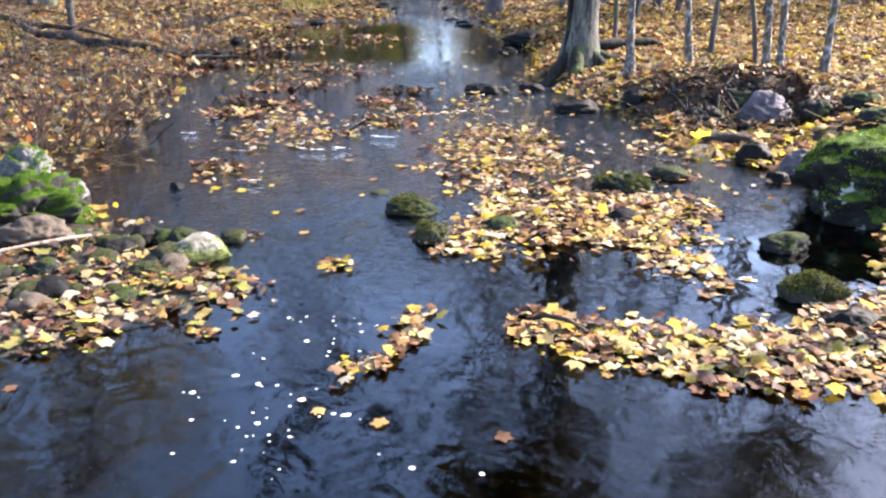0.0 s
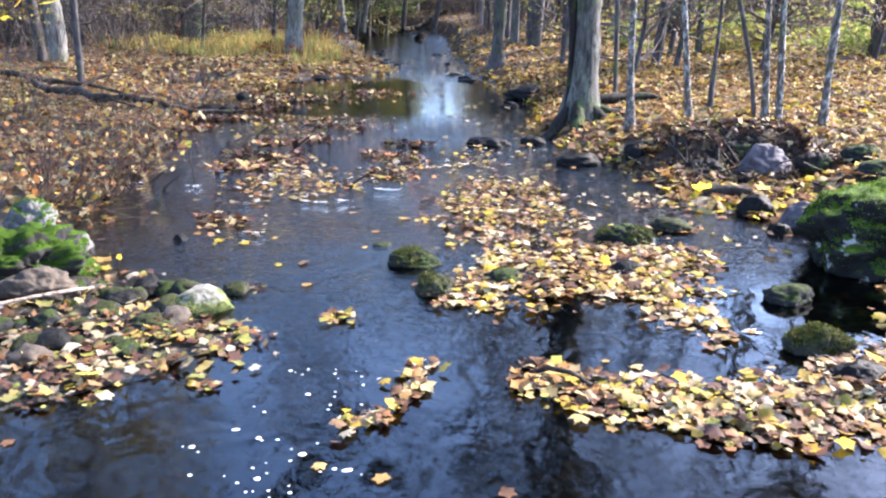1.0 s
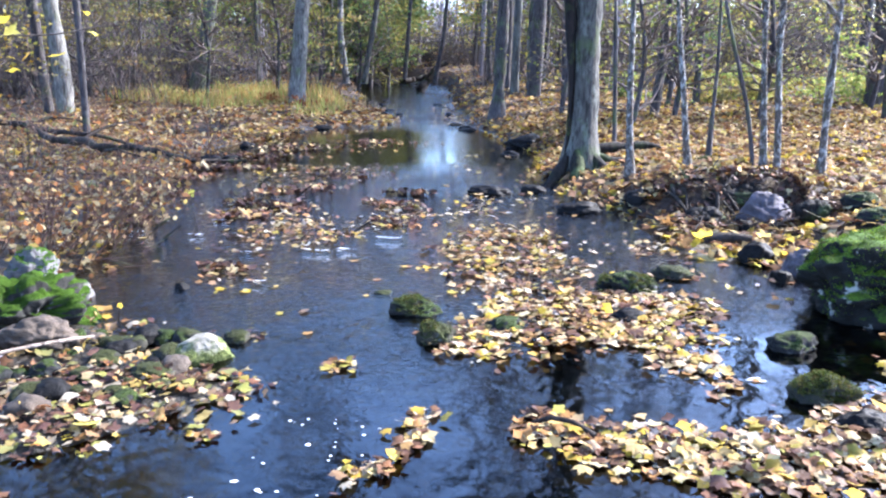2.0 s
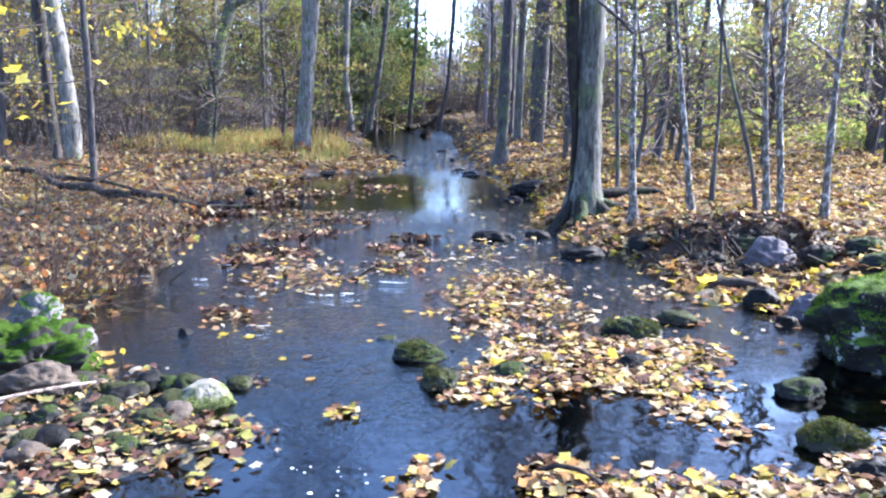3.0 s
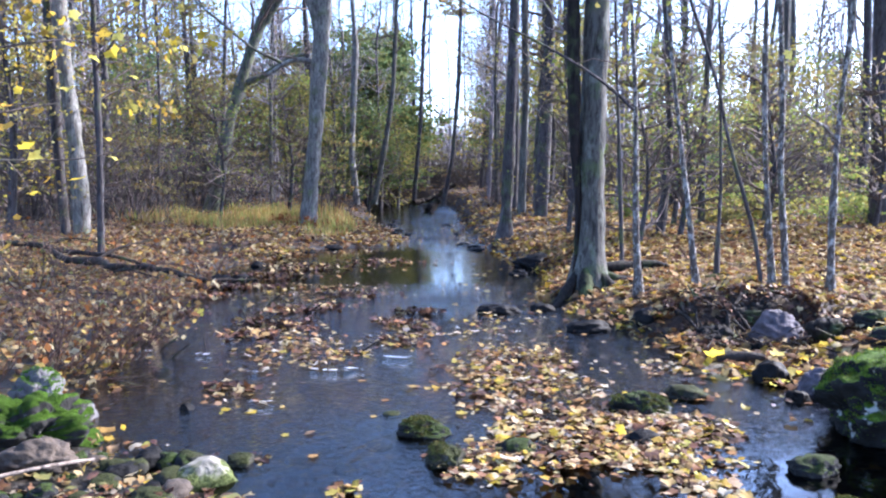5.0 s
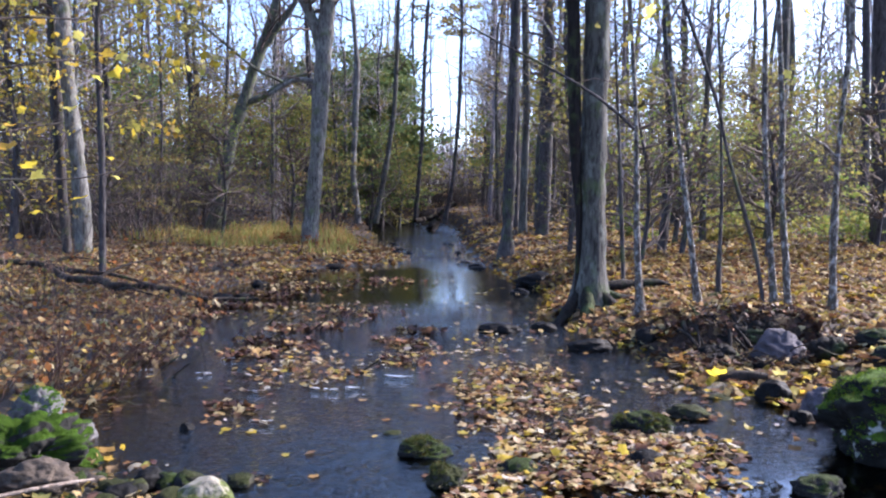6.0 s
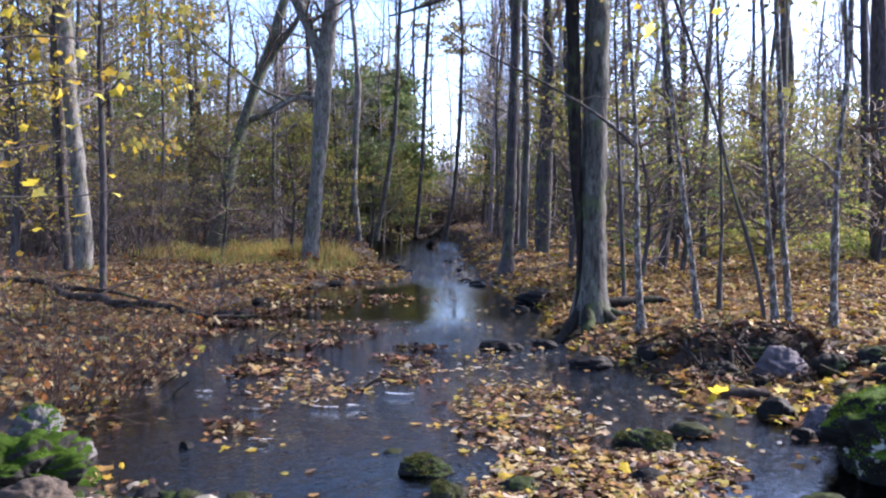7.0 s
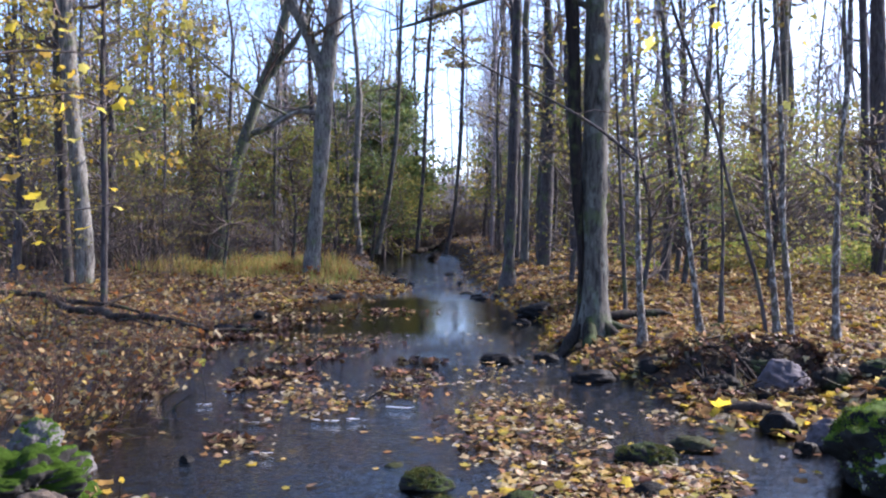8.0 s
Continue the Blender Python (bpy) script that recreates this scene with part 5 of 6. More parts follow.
# rafts of leaves: outline in plan, leaves per square metre, raggedness of the edge
# same palette for the joined leaves, again dimmed to paint the spur's shade
M_SPUR_DRIFT = leaf_material("leaf_spur_drift", SPUR, 0.45, 0.2, strong=0.29)
RAFTS = [([(0.2, 6.52), (0.42, 6.97), (0.82, 6.86), (1.08, 6.23), (1.03, 5.54), (0.97, 4.85), (0.48, 4.79), (0.32, 5.1), (0.13, 5.61)], 850, 0.16),
         ([(0.41, 4.79), (0.98, 4.91), (1.18, 4.98), (1.73, 4.79), (1.65, 4.46), (1.32, 3.79), (1.22, 3.71), (1.15, 3.99), (0.74, 4.12), (0.42, 4.12), (0.27, 3.79), (0.02, 3.99), (0.1, 4.21), (0.34, 4.31)], 2000, 0.07),
         ([(1.19, 4.12), (1.36, 3.87), (1.47, 3.5), (1.4, 3.37), (1.2, 3.64)], 800, 0.05),
         ([(0.34, 3.11), (0.55, 3.2), (0.68, 3.02), (1.01, 3.07), (1.24, 2.9), (1.57, 3.1), (1.81, 3.19), (2.17, 3.43), (2.2, 2.4), (1.67, 2.53), (1.47, 2.51), (0.98, 2.48), (0.91, 2.65), (0.64, 2.72), (0.34, 2.9)], 1200, 0.05),
         ([(-2.19, 8.13), (-1.5, 8.26), (-1.33, 7.6), (-1.88, 7.32)], 260, 0.16), ([(-1.76, 6.95), (-1.17, 7.6), (-0.72, 6.73), (-0.8, 6.37), (-1.53, 6.06)], 420, 0.12),
         ([(-1.63, 5.37), (-1.27, 5.68), (-1.18, 5.35), (-1.32, 5.03), (-1.61, 5.1)], 180, 0.08), ([(-0.63, 7.9), (-0.42, 8.38), (-0.05, 7.48), (-0.14, 6.9), (-0.53, 6.96)], 330, 0.12),
         ([(0.25, 8.22), (0.51, 8.49), (0.51, 7.48), (0.28, 7.22)], 260, 0.15), ([(-2.62, 10.68), (-1.7, 11.26), (-0.93, 10.82), (-0.93, 9.96), (-1.99, 9.49)], 130, 0.3),
         ([(-2.25, 3.55), (-1.92, 3.72), (-1.5, 3.66), (-1.09, 3.72), (-0.8, 3.43), (-0.85, 3.3), (-1.1, 3.19), (-1.4, 3.0), (-1.74, 2.84)], 700, 0.07),
         ([(-1.92, 3.72), (-1.85, 4.2), (-1.67, 4.4), (-1.35, 4.05), (-1.5, 3.66)], 150, 0.08), ([(-1.35, 4.2), (-1.0, 4.22), (-1.0, 4.1), (-1.35, 4.05)], 400, 0.04),
         ([(-0.11, 3.19), (-0.03, 3.22), (-0.03, 2.9), (-0.17, 2.7), (-0.35, 2.6), (-0.37, 2.68), (-0.2, 2.81)], 1300, 0.02), ([(-0.56, 3.66), (-0.4, 3.64), (-0.37, 3.78), (-0.5, 3.8)], 1200, 0.02),
         ([(-1.05, 2.93), (-0.88, 2.94), (-0.9, 3.02), (-1.02, 3.02)], 900, 0.02), ([(1.4, 6.4), (1.9, 6.3), (2.2, 5.9), (2.0, 5.75), (1.5, 6.1)], 420, 0.1), ([(1.5, 5.35), (1.85, 5.5), (1.95, 5.3), (1.6, 5.2)], 500, 0.06),
         ([(1.7, 5.1), (2.4, 5.3), (2.6, 4.9), (2.2, 4.6)], 22, 0.2), ([(0.2, 9.4), (0.8, 9.2), (1.2, 7.2), (0.6, 7.0)], 60, 0.3), ([(-2.6, 16.2), (-0.9, 16.9), (-0.8, 16.2), (-2.2, 15.6)], 70, 0.3), ([(-1.9, 13.4), (-1.1, 13.6), (-1.2, 13.1)], 60, 0.3),
         ([(-1.3, 18.0), (-0.8, 19.2), (-1.3, 23), (-2.0, 27), (-2.7, 27), (-1.9, 22)], 45, 0.25), ([(0.2, 17.5), (0.8, 17.5), (0.6, 26), (0.1, 26)], 30, 0.2)]


def inside(x, y, outline):
    """Which points lie within an outline."""
    hit = np.zeros(len(x), bool)
    for (x0, y0), (x1, y1) in zip(outline, outline[1:] + outline[:1]):
        if y0 != y1:
            hit ^= ((y0 > y) != (y1 > y)) & (x < (x1 - x0) * (y - y0) / (y1 - y0) + x0)
    return hit


def raft_points():
    out = []
    for outline, dens, ragged in RAFTS:
        o = np.array(outline)
        (x0, y0), (x1, y1) = o.min(0) - 3 * ragged, o.max(0) + 3 * ragged
        n = int((x1 - x0) * (y1 - y0) * dens)
        p = np.stack([R.uniform(x0, x1, n), R.uniform(y0, y1, n)], 1)
        q = p + R.normal(0, ragged, p.shape)
        thin = np.clip(2.6 * field(p[:, 0], p[:, 1], 0.22, 23) - 0.15, 0.12, 1)
        out.append(p[inside(q[:, 0], q[:, 1], outline) & (R.uniform(0, 1, n) < thin)])
    p = np.concatenate(out)
    z = np.maximum(ground_z(p[:, 0], p[:, 1]), 0)
    return np.concatenate([p, (z + R.uniform(0.002, 0.016, len(z)))[:, None]], 1)


pts = raft_points()
size = 0.03 + 0.075 * R.uniform(0, 1, len(pts)) ** 1.7
near_side = pts[:, 1] < 3.3
spur_side = (pts[:, 0] < -0.75) & (pts[:, 1] < 4.6)
for part_of, lb, mat in ((~near_side & ~spur_side, "yellow and brown leaves drifted together on the water", M_DRIFT), (near_side & ~spur_side, "maple leaves stranded at the water's edge", M_DRIFT),
                         (spur_side, "dark, pale and yellow leaves caught among the stones", M_SPUR_DRIFT)):
    tagged(part("leaf_rafts", leaves("leaf_rafts", pts[part_of], size[part_of], R, 0.16, FINE, 0.3), mat, smooth=False), lb, "leaves", kind="stuff")

# dark drifts of sodden leaves that break the run below the left bank: line, half width, count
DRIFTS = [((-2.0, 8.8), (-1.2, 9.1), 0.22, 130), ((-2.1, 8.1), (-1.4, 7.9), 0.2, 120), ((-0.7, 8.2), (-0.2, 7.8), 0.16, 70), ((-3.3, 10.9), (-2.5, 10.8), 0.3, 120), ((-3.5, 10.1), (-3.0, 9.8), 0.25, 110), ((-3.3, 9.0), (-2.9, 8.6), 0.2, 90),
          ((-2.7, 13.2), (-1.9, 13.1), 0.5, 130), ((-1.4, 14.1), (-0.8, 14.0), 0.4, 80), ((-3.0, 12.2), (-2.4, 12.0), 0.4, 110), ((-1.7, 5.6), (-1.4, 5.5), 0.07, 40), ((-2.1, 7.5), (-1.7, 7.4), 0.15, 70),
          ((-1.4, 10.2), (-0.9, 10.1), 0.3, 90), ((-0.5, 7.2), (-0.2, 7.1), 0.1, 40), ((-3.0, 7.4), (-2.7, 7.2), 0.15, 70), ((-0.5, 8.8), (-0.1, 8.7), 0.15, 60)]
heap = []
for (x0, y0), (x1, y1), w, n in DRIFTS:
    t = R.uniform(0, 1, n)
    heap.append(np.stack([x0 + (x1 - x0) * t + R.normal(0, w * 0.7, n), y0 + (y1 - y0) * t + R.normal(0, w * 0.45, n), R.uniform(0.002, 0.045, n)], 1))
heap = np.concatenate(heap)
heap[:, 2] += np.maximum(ground_z(heap[:, 0], heap[:, 1]), 0)
tagged(part("sodden_drift", leaves("sodden_drift", heap, R.uniform(0.05, 0.12, len(heap)), R, 0.45, SIMPLE), M_SODDEN, smooth=False), "dark brown sodden leaves drifted into low heaps", "leaves", kind="stuff")

# ---- undergrowth ----
def shrub(label, seed, stems, height, wide, bark, leaf=None, leaf_count=0, leaf_size=0.05, lean=(0, 0)):
    """A many-stemmed bush that stands at its own origin."""
    rng = np.random.default_rng(seed)
    root = tagged(new("shrub"), label, "shrub", "undergrowth")
    t, tips = Tubes(), []
    for _ in range(stems):
        az = rng.uniform(0, 2 * np.pi)
        foot = np.array([math.cos(az), math.sin(az), 0]) * wide * 0.3 * rng.uniform(0, 1)
        way = np.array([math.cos(az) * 0.5 + lean[0], math.sin(az) * 0.5 + lean[1], 1.3 + rng.uniform(0, 1)])
        grow(t, tips, foot - np.array([0, 0, 0.05]), way / np.linalg.norm(way), height * rng.uniform(0.5, 1.05), 0.004 + 0.0035 * height, 1, rng, 0.02, (2, 5))
    part("brush", t.mesh("brush"), bark, root)["kind"] = "stuff"
    if leaf:
        part("foliage", leaves("foliage", around(tips, leaf_count, 0.1, rng), np.full(leaf_count, leaf_size), rng, shape=KITE, up=False), leaf, root, smooth=False)["kind"] = "stuff"
    return root


def thicket():
    rng = np.random.default_rng(9)
    kinds = [shrub("bare grey-brown brushwood in the wood", 81, 24, 3.0, 2.2, M_BRUSH), shrub("bare grey-brown brushwood in the wood", 82, 20, 2.4, 2.0, M_BRUSH),
             shrub("brushwood with a few ochre leaves", 83, 20, 2.8, 2.2, M_BRUSH, M_OCHRE, 160, 0.09), shrub("brushwood with a few green leaves", 84, 18, 2.2, 2.0, M_BRUSH, M_LIME, 200, 0.09)]
    n = 0
    while n < 240:
        y = 21 + 50 * rng.uniform(0, 1) ** 1.4
        x = rng.uniform(-0.75, 0.75) * y
        if y < 50 and bank(LEFT_BANK, y) - 1.0 < x < bank(RIGHT_BANK, y) + 0.8:
            continue
        if x > 0 and y < 25 or (-7 < x < 0 and y < 25.5):
            continue
        m = pose(x, y, float(ground_z(x, y)), 0, 0, rng.uniform(0, 360)) @ Matrix.Scale(rng.uniform(0.7, 1.3), 4)
        if n < len(kinds):
            kinds[n].matrix_basis = m
        else:
            copy_thing(kinds[rng.integers(len(kinds))], m)
        n += 1


thicket()


def far_bank():
    """Low brush and dark logs that close the view where the stream bends away."""
    rng = np.random.default_rng(91)
    kinds = [shrub("low dark brush on the far bank", 86 + k, 26, 1.5, 1.8, M_BRUSH_DARK, (M_RUST, None, M_OLIVE)[k], (120, 0, 160)[k], 0.1) for k in range(3)]
    for k in range(30):
        x, y = rng.uniform(-7, 3.5), rng.uniform(45.5, 54)
        if ground_z(x, y) < 0.02:
            y += 4
        m = pose(x, y, float(ground_z(x, y)), 0, 0, rng.uniform(0, 360)) @ Matrix.Scale(rng.uniform(0.7, 1.5), 4)
        if k < 3:
            kinds[k].matrix_basis = m
        else:
            copy_thing(kinds[k % 3], m)


far_bank()


def far_woods():
    """The wood beyond, too far to tell its trees apart."""
    rng = np.random.default_rng(10)
    t, tips = Tubes(), []
    for _ in range(1000):
        a = rng.uniform(-0.75, 0.75)
        d = rng.uniform(65, 130)
        x, y = d * math.sin(a), d * math.cos(a)
        z = float(ground_z(x, y))
        h = rng.uniform(9, 21) if not -0.036 < a < 0.03 else rng.uniform(4, 6.5)
        r = rng.uniform(0.05, 0.14)
        p = [np.array([x, y, z])]
        for k in range(5):
            p.append(p[-1] + np.array([rng.normal(0, 0.35), rng.normal(0, 0.35), h / 5]))
        t.add(p, np.linspace(r, 0.03, 6), 3)
        for _ in range(11):
            k = rng.uniform(0.25, 1)
            q = p[0] + (p[-1] - p[0]) * k
            e = q + np.array([rng.normal(0, 1.5), rng.normal(0, 1.5), rng.uniform(0.3, 2.2)])
            t.add([q, (q + e) / 2 + rng.normal(0, 0.25, 3), e], [0.05, 0.035, 0.02], 3)
            tips.append(e)
            if rng.uniform() < 0.6:
                s = (q + e) / 2
                t.add([s, s + np.array([rng.normal(0, 0.8), rng.normal(0, 0.8), rng.uniform(0.2, 1.2)])], [0.03, 0.015], 3)
    tagged(part("far_woods", t.mesh("far_woods"), M_HAZED_BARK), "bare grey woodland far behind", "woods", kind="stuff")
    n = 30000
    a, d = rng.uniform(-0.75, 0.75, n), rng.uniform(72, 130, n)
    x, y = d * np.sin(a), d * np.cos(a)
    z = ground_z(x, y) + 8.5 * rng.uniform(0, 1, n) ** 1.7 * (0.4 + field(x, y, 9, 6))
    tagged(part("far_brush", leaves("far_brush", np.stack([x, y, z], 1), rng.uniform(0.35, 0.8, n), rng, shape=KITE, up=False), M_BRUSH_LEAF, smooth=False), "dull brown and green brush far under the woods", "woods", kind="stuff")
    n = 5200
    tp = around(tips, n, 0.8, rng)
    tagged(part("far_foliage", leaves("far_foliage", tp, rng.uniform(0.2, 0.4, n), rng, shape=KITE, up=False), M_OCHRE, smooth=False), "last ochre leaves on the far woods", "woods", kind="stuff")


far_woods()


def leafy_bush(x, y, height, wide, count, seed, leaf):
    b = shrub("low leafy green bush at the edge of the wood", seed, 16, height, wide, M_TWIG, leaf, count, 0.1)
    b.matrix_basis = pose(x, y, float(ground_z(x, y)))


for i, (bx, by, bh, bw) in enumerate([(6.4, 18.5, 0.7, 1.8), (7.1, 19.4, 0.8, 1.8), (9.8, 18.0, 1.0, 2.0), (7.9, 18.2, 1.0, 2.0), (9.0, 17.6, 1.25, 2.0), (8.6, 20.0, 1.0, 2.2), (10.4, 19.2, 1.1, 2.2), (4.9, 20.5, 0.6, 1.6), (11.6, 21, 1.3, 2.4)]):
    leafy_bush(bx, by, bh, bw, 520, 100 + i, M_BUSH if i % 3 else M_LIME)


def grass():
    rng = np.random.default_rng(12)
    v, f = [], []
    n = 26000
    x, y = rng.uniform(-8.5, -1.2, n), rng.uniform(17.6, 26, n)
    ok = (x < bank(LEFT_BANK, y) - 0.9) & (x < -2.0 - 0.15 * np.maximum(0, 20 - y)) & (rng.uniform(0, 1, n) < field(x, y, 1.3, 14) * 1.5 - 0.55)
    x, y = x[ok], y[ok]
    z = ground_z(x, y)
    n = len(x)
    h = rng.uniform(0.14, 0.42, n) * (0.45 + field(x, y, 0.9, 15)) * np.clip((y - 16.6) / 3, 0.35, 1.3)
    az = rng.uniform(0, 2 * np.pi, n)
    b = rng.uniform(0.05, 0.4, n) * h
    side = np.stack([-np.sin(az), np.cos(az), 0 * az], 1) * 0.009
    foot = np.stack([x, y, z - 0.02], 1)
    mid = foot + np.stack([np.cos(az) * b * 0.35, np.sin(az) * b * 0.35, h * 0.6], 1)
    tip = foot + np.stack([np.cos(az) * b, np.sin(az) * b, h], 1)
    pts = np.stack([foot - side, foot + side, mid + side * 0.8, mid - side * 0.8, tip], 1).reshape(-1, 3)
    tri = np.array([(0, 1, 2), (0, 2, 3), (3, 2, 4)])[None] + (np.arange(n) * 5)[:, None, None]
    tagged(part("grass", mesh_tris("grass", pts, tri.reshape(-1, 3)), M_GRASS, smooth=False), "tufts of straw and green autumn grass on the point", "grass", kind="stuff")


grass()
for k, (sx, sy) in enumerate(((-3.2, 20.1), (-3.5, 19.9), (-2.9, 20.3), (-4.1, 20.2))):
    sh = shrub("low rust-red ferny growth at a tree's foot", 142 + k, 9, 0.3, 0.6, M_BRIAR, M_RUSSET, 90, 0.075)
    sh.matrix_basis = pose(sx, sy, float(ground_z(sx, sy)))

# a brown arching bush over the left waterline
for sx, sy, seed in ((-3.1, 6.7, 120), (-3.05, 6.0, 122), (-2.95, 7.4, 130), (-2.8, 5.7, 131), (-2.75, 6.3, 132), (-3.3, 5.4, 133)):
    sh = shrub("dark twiggy bush with rust-brown leaves at the waterline", seed, 14, 0.85, 1.0, M_BRIAR, M_RUST, 100, 0.065, (0.9, -0.15))
    sh.matrix_basis = pose(sx, sy, float(ground_z(sx, sy)))
rw = np.random.default_rng(71)
weeds = [shrub("thin brown dead weeds standing in leaf litter", 134 + k, 9, 0.75, 0.9, M_BRIAR, M_RUST, 26, 0.06) for k in range(3)]
for k in range(20):
    sx, sy = rw.uniform(-9.5, -3.3), rw.uniform(6.2, 17)
    place = pose(sx, sy, float(ground_z(sx, sy)), 0, 0, rw.uniform(0, 360)) @ Matrix.Scale(rw.uniform(0.7, 1.4), 4)
    if k < 3:
        weeds[k].matrix_basis = place
    else:
        copy_thing(weeds[k % 3], place)
for sx, sy, seed in ((-5.0, 9.5, 123), (-6.0, 11.0, 124), (-5.4, 15.0, 125), (-7.2, 15.5, 126), (-9.0, 14.0, 127), (-9.6, 17.5, 128), (-6.6, 18.5, 129)):
    sh = shrub("thin bare twiggy shrub rising from leaf litter", seed, 7, 1.5, 1.0, M_TWIG, M_OCHRE, 30, 0.08)
    sh.matrix_basis = pose(sx, sy, float(ground_z(sx, sy)))


# ---- fallen wood ----
def fallen(label, pts, material, seed, name="fallen_branch", parent=None):
    rng = np.random.default_rng(seed)
    line = smooth_path(pts, 0.08)
    t = Tubes()
    bend = np.cumsum(rng.normal(0, 1, (len(line), 3)), 0)
    bend -= np.linspace(0, 1, len(line))[:, None] * bend[-1]
    t.add(line[:, :3] + bend * line[:, 3:].mean() * 0.3 * np.array([1, 1, 0.6]), line[:, 3] * (1 + 0.12 * rng.standard_normal(len(line))), 9, rng, 0.07)
    if parent:
        return part("side_branch", t.mesh("side_branch"), material, parent)
    return tagged(part(name, t.mesh(name), material), label, "branch", "fallen wood")


def lying(*line):
    """Points (x, y, height over ground or water, radius) turned into a line in space."""
    return [(x, y, max(float(ground_z(x, y)), 0.0) + up, r) for x, y, up, r in line]


long_branch = fallen("long dark crooked branch lying on the leaves", lying((-8.8, 13.9, 0.16, 0.048), (-8.1, 13.75, 0.24, 0.050), (-7.6, 13.4, 0.13, 0.050), (-6.9, 13.3, 0.17, 0.048), (-6.2, 12.85, 0.09, 0.042), (-5.4, 12.6, 0.12, 0.035), (-4.6, 12.3, 0.05, 0.017)), M_DEADWOOD, 1)
wet_limb = fallen("dark fallen limb reaching into the water", lying((-6.4, 12.6, 0.2, 0.042), (-5.9, 12.15, 0.1, 0.059), (-5.3, 11.9, 0.12, 0.063), (-4.8, 11.4, 0.05, 0.056), (-4.2, 11.35, 0.07, 0.048), (-3.5, 11.25, 0.03, 0.034), (-2.8, 11.6, 0.01, 0.017)), M_DEADWOOD, 2)
fallen("dark forked side branch of the fallen limb", lying((-5.5, 11.95, 0.1, 0.031), (-5.2, 12.4, 0.3, 0.024), (-4.8, 12.8, 0.4, 0.014)), M_DEADWOOD, 7, parent=wet_limb)
fallen("dark mossy log across the far end of the stream", lying((-3.6, 41.5, 0.15, 0.16), (-2.2, 42.2, 0.2, 0.18), (-0.8, 43.4, 0.22, 0.16), (0.6, 43.8, 0.35, 0.12)), M_DEADWOOD, 11)
fallen("dark stump end beside the far stream", lying((-0.7, 33.5, 0.0, 0.22), (-0.55, 33.6, 0.25, 0.2), (-0.3, 33.8, 0.55, 0.15)), M_DEADWOOD, 12)
fallen("thin forked side branch on the leaves", lying((-7.1, 13.3, 0.15, 0.028), (-6.6, 13.7, 0.3, 0.021), (-5.9, 13.8, 0.2, 0.011)), M_DEADWOOD, 8, parent=long_branch)
fallen("thin forked side branch on the leaves", lying((-4.9, 11.5, 0.06, 0.028), (-4.5, 11.0, 0.1, 0.020), (-3.9, 10.8, 0.04, 0.011)), M_DEADWOOD, 9, parent=wet_limb)
fallen("pale bare stick among the stones", [(-2.3, 3.55, 0.1, 0.011), (-2.15, 3.66, 0.1, 0.011), (-2.0, 3.72, 0.13, 0.01), (-1.8, 3.9, 0.1, 0.007)], M_STICK, 3)
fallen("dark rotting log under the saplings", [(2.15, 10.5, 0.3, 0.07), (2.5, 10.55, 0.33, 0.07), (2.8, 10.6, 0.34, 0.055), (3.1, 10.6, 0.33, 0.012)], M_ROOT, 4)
fallen("dark wet bark log at the bank's foot", [(2.26, 6.36, 0.04, 0.04), (2.42, 6.32, 0.07, 0.06), (2.62, 6.28, 0.07, 0.045)], M_DEADWOOD, 5)
fallen("broken stick poking from the leaf raft", [(0.42, 3.1, 0.0, 0.012), (0.5, 3.08, 0.09, 0.012), (0.66, 2.92, 0.03, 0.01)], M_DEADWOOD, 6)
rs = np.random.default_rng(21)
for i in range(46):
    left = i % 2
    x, y = (rs.uniform(-7, -2.6), rs.uniform(5.5, 14)) if left else (rs.uniform(1.9, 6), rs.uniform(5.5, 13))
    if ground_z(x, y) < 0.03:
        continue
    a, ln = rs.uniform(0, 6.28), rs.uniform(0.3, 0.9)
    q = [(x + math.cos(a) * ln * s, y + math.sin(a) * ln * s) for s in (-0.5, 0, 0.5)]
    fallen("thin dead stick lying on fallen leaves", [(u, w, float(ground_z(u, w)) + 0.03, rs.uniform(0.005, 0.011)) for u, w in q], M_DEADWOOD, 30 + i, "stick")

# roots and washed-out earth under the saplings
rr = random.Random(8)
for i in range(11):
    x, y = rr.uniform(2.35, 3.05), rr.uniform(7.05, 7.5)
    dx, ln = rr.uniform(-0.25, 0.25), rr.uniform(0.25, 0.6)
    line = lying((x + dx, y + ln * 0.6, 0.015, rr.uniform(0.02, 0.03)), (x + dx * 0.5 + rr.uniform(-0.05, 0.05), y + ln * 0.3, rr.uniform(0.02, 0.07), 0.02), (x, y, rr.uniform(0.0, 0.05), 0.014), (x - dx * 0.6, y - ln * 0.4, 0.0, 0.006))
    fallen("dark bare root in the washed-out bank", line, M_DEADWOOD, 90 + i, "root")


def debris():
    """Dark broken twigs and rotten leaves heaped in the washed-out bank."""
    rng = np.random.default_rng(55)
    t = Tubes()
    for _ in range(120):
        x, y = rng.normal(2.7, 0.33), rng.normal(7.0, 0.4)
        z = max(float(ground_z(x, y)), 0.0)
        a, ln = rng.uniform(0, 6.28), rng.uniform(0.06, 0.3)
        e = np.array([math.cos(a), math.sin(a), rng.normal(0, 0.25)]) * ln
        p = np.array([x, y, z + 0.02 + abs(e[2])])
        t.add([p - e * 0.5, p + rng.normal(0, 0.012, 3), p + e * 0.5], [0.007, 0.006, 0.003], 4)
    tagged(part("twig_debris", t.mesh("twig_debris"), M_DEADWOOD), "dark rotten twigs heaped under the washed-out bank", "debris", kind="stuff")


debris()


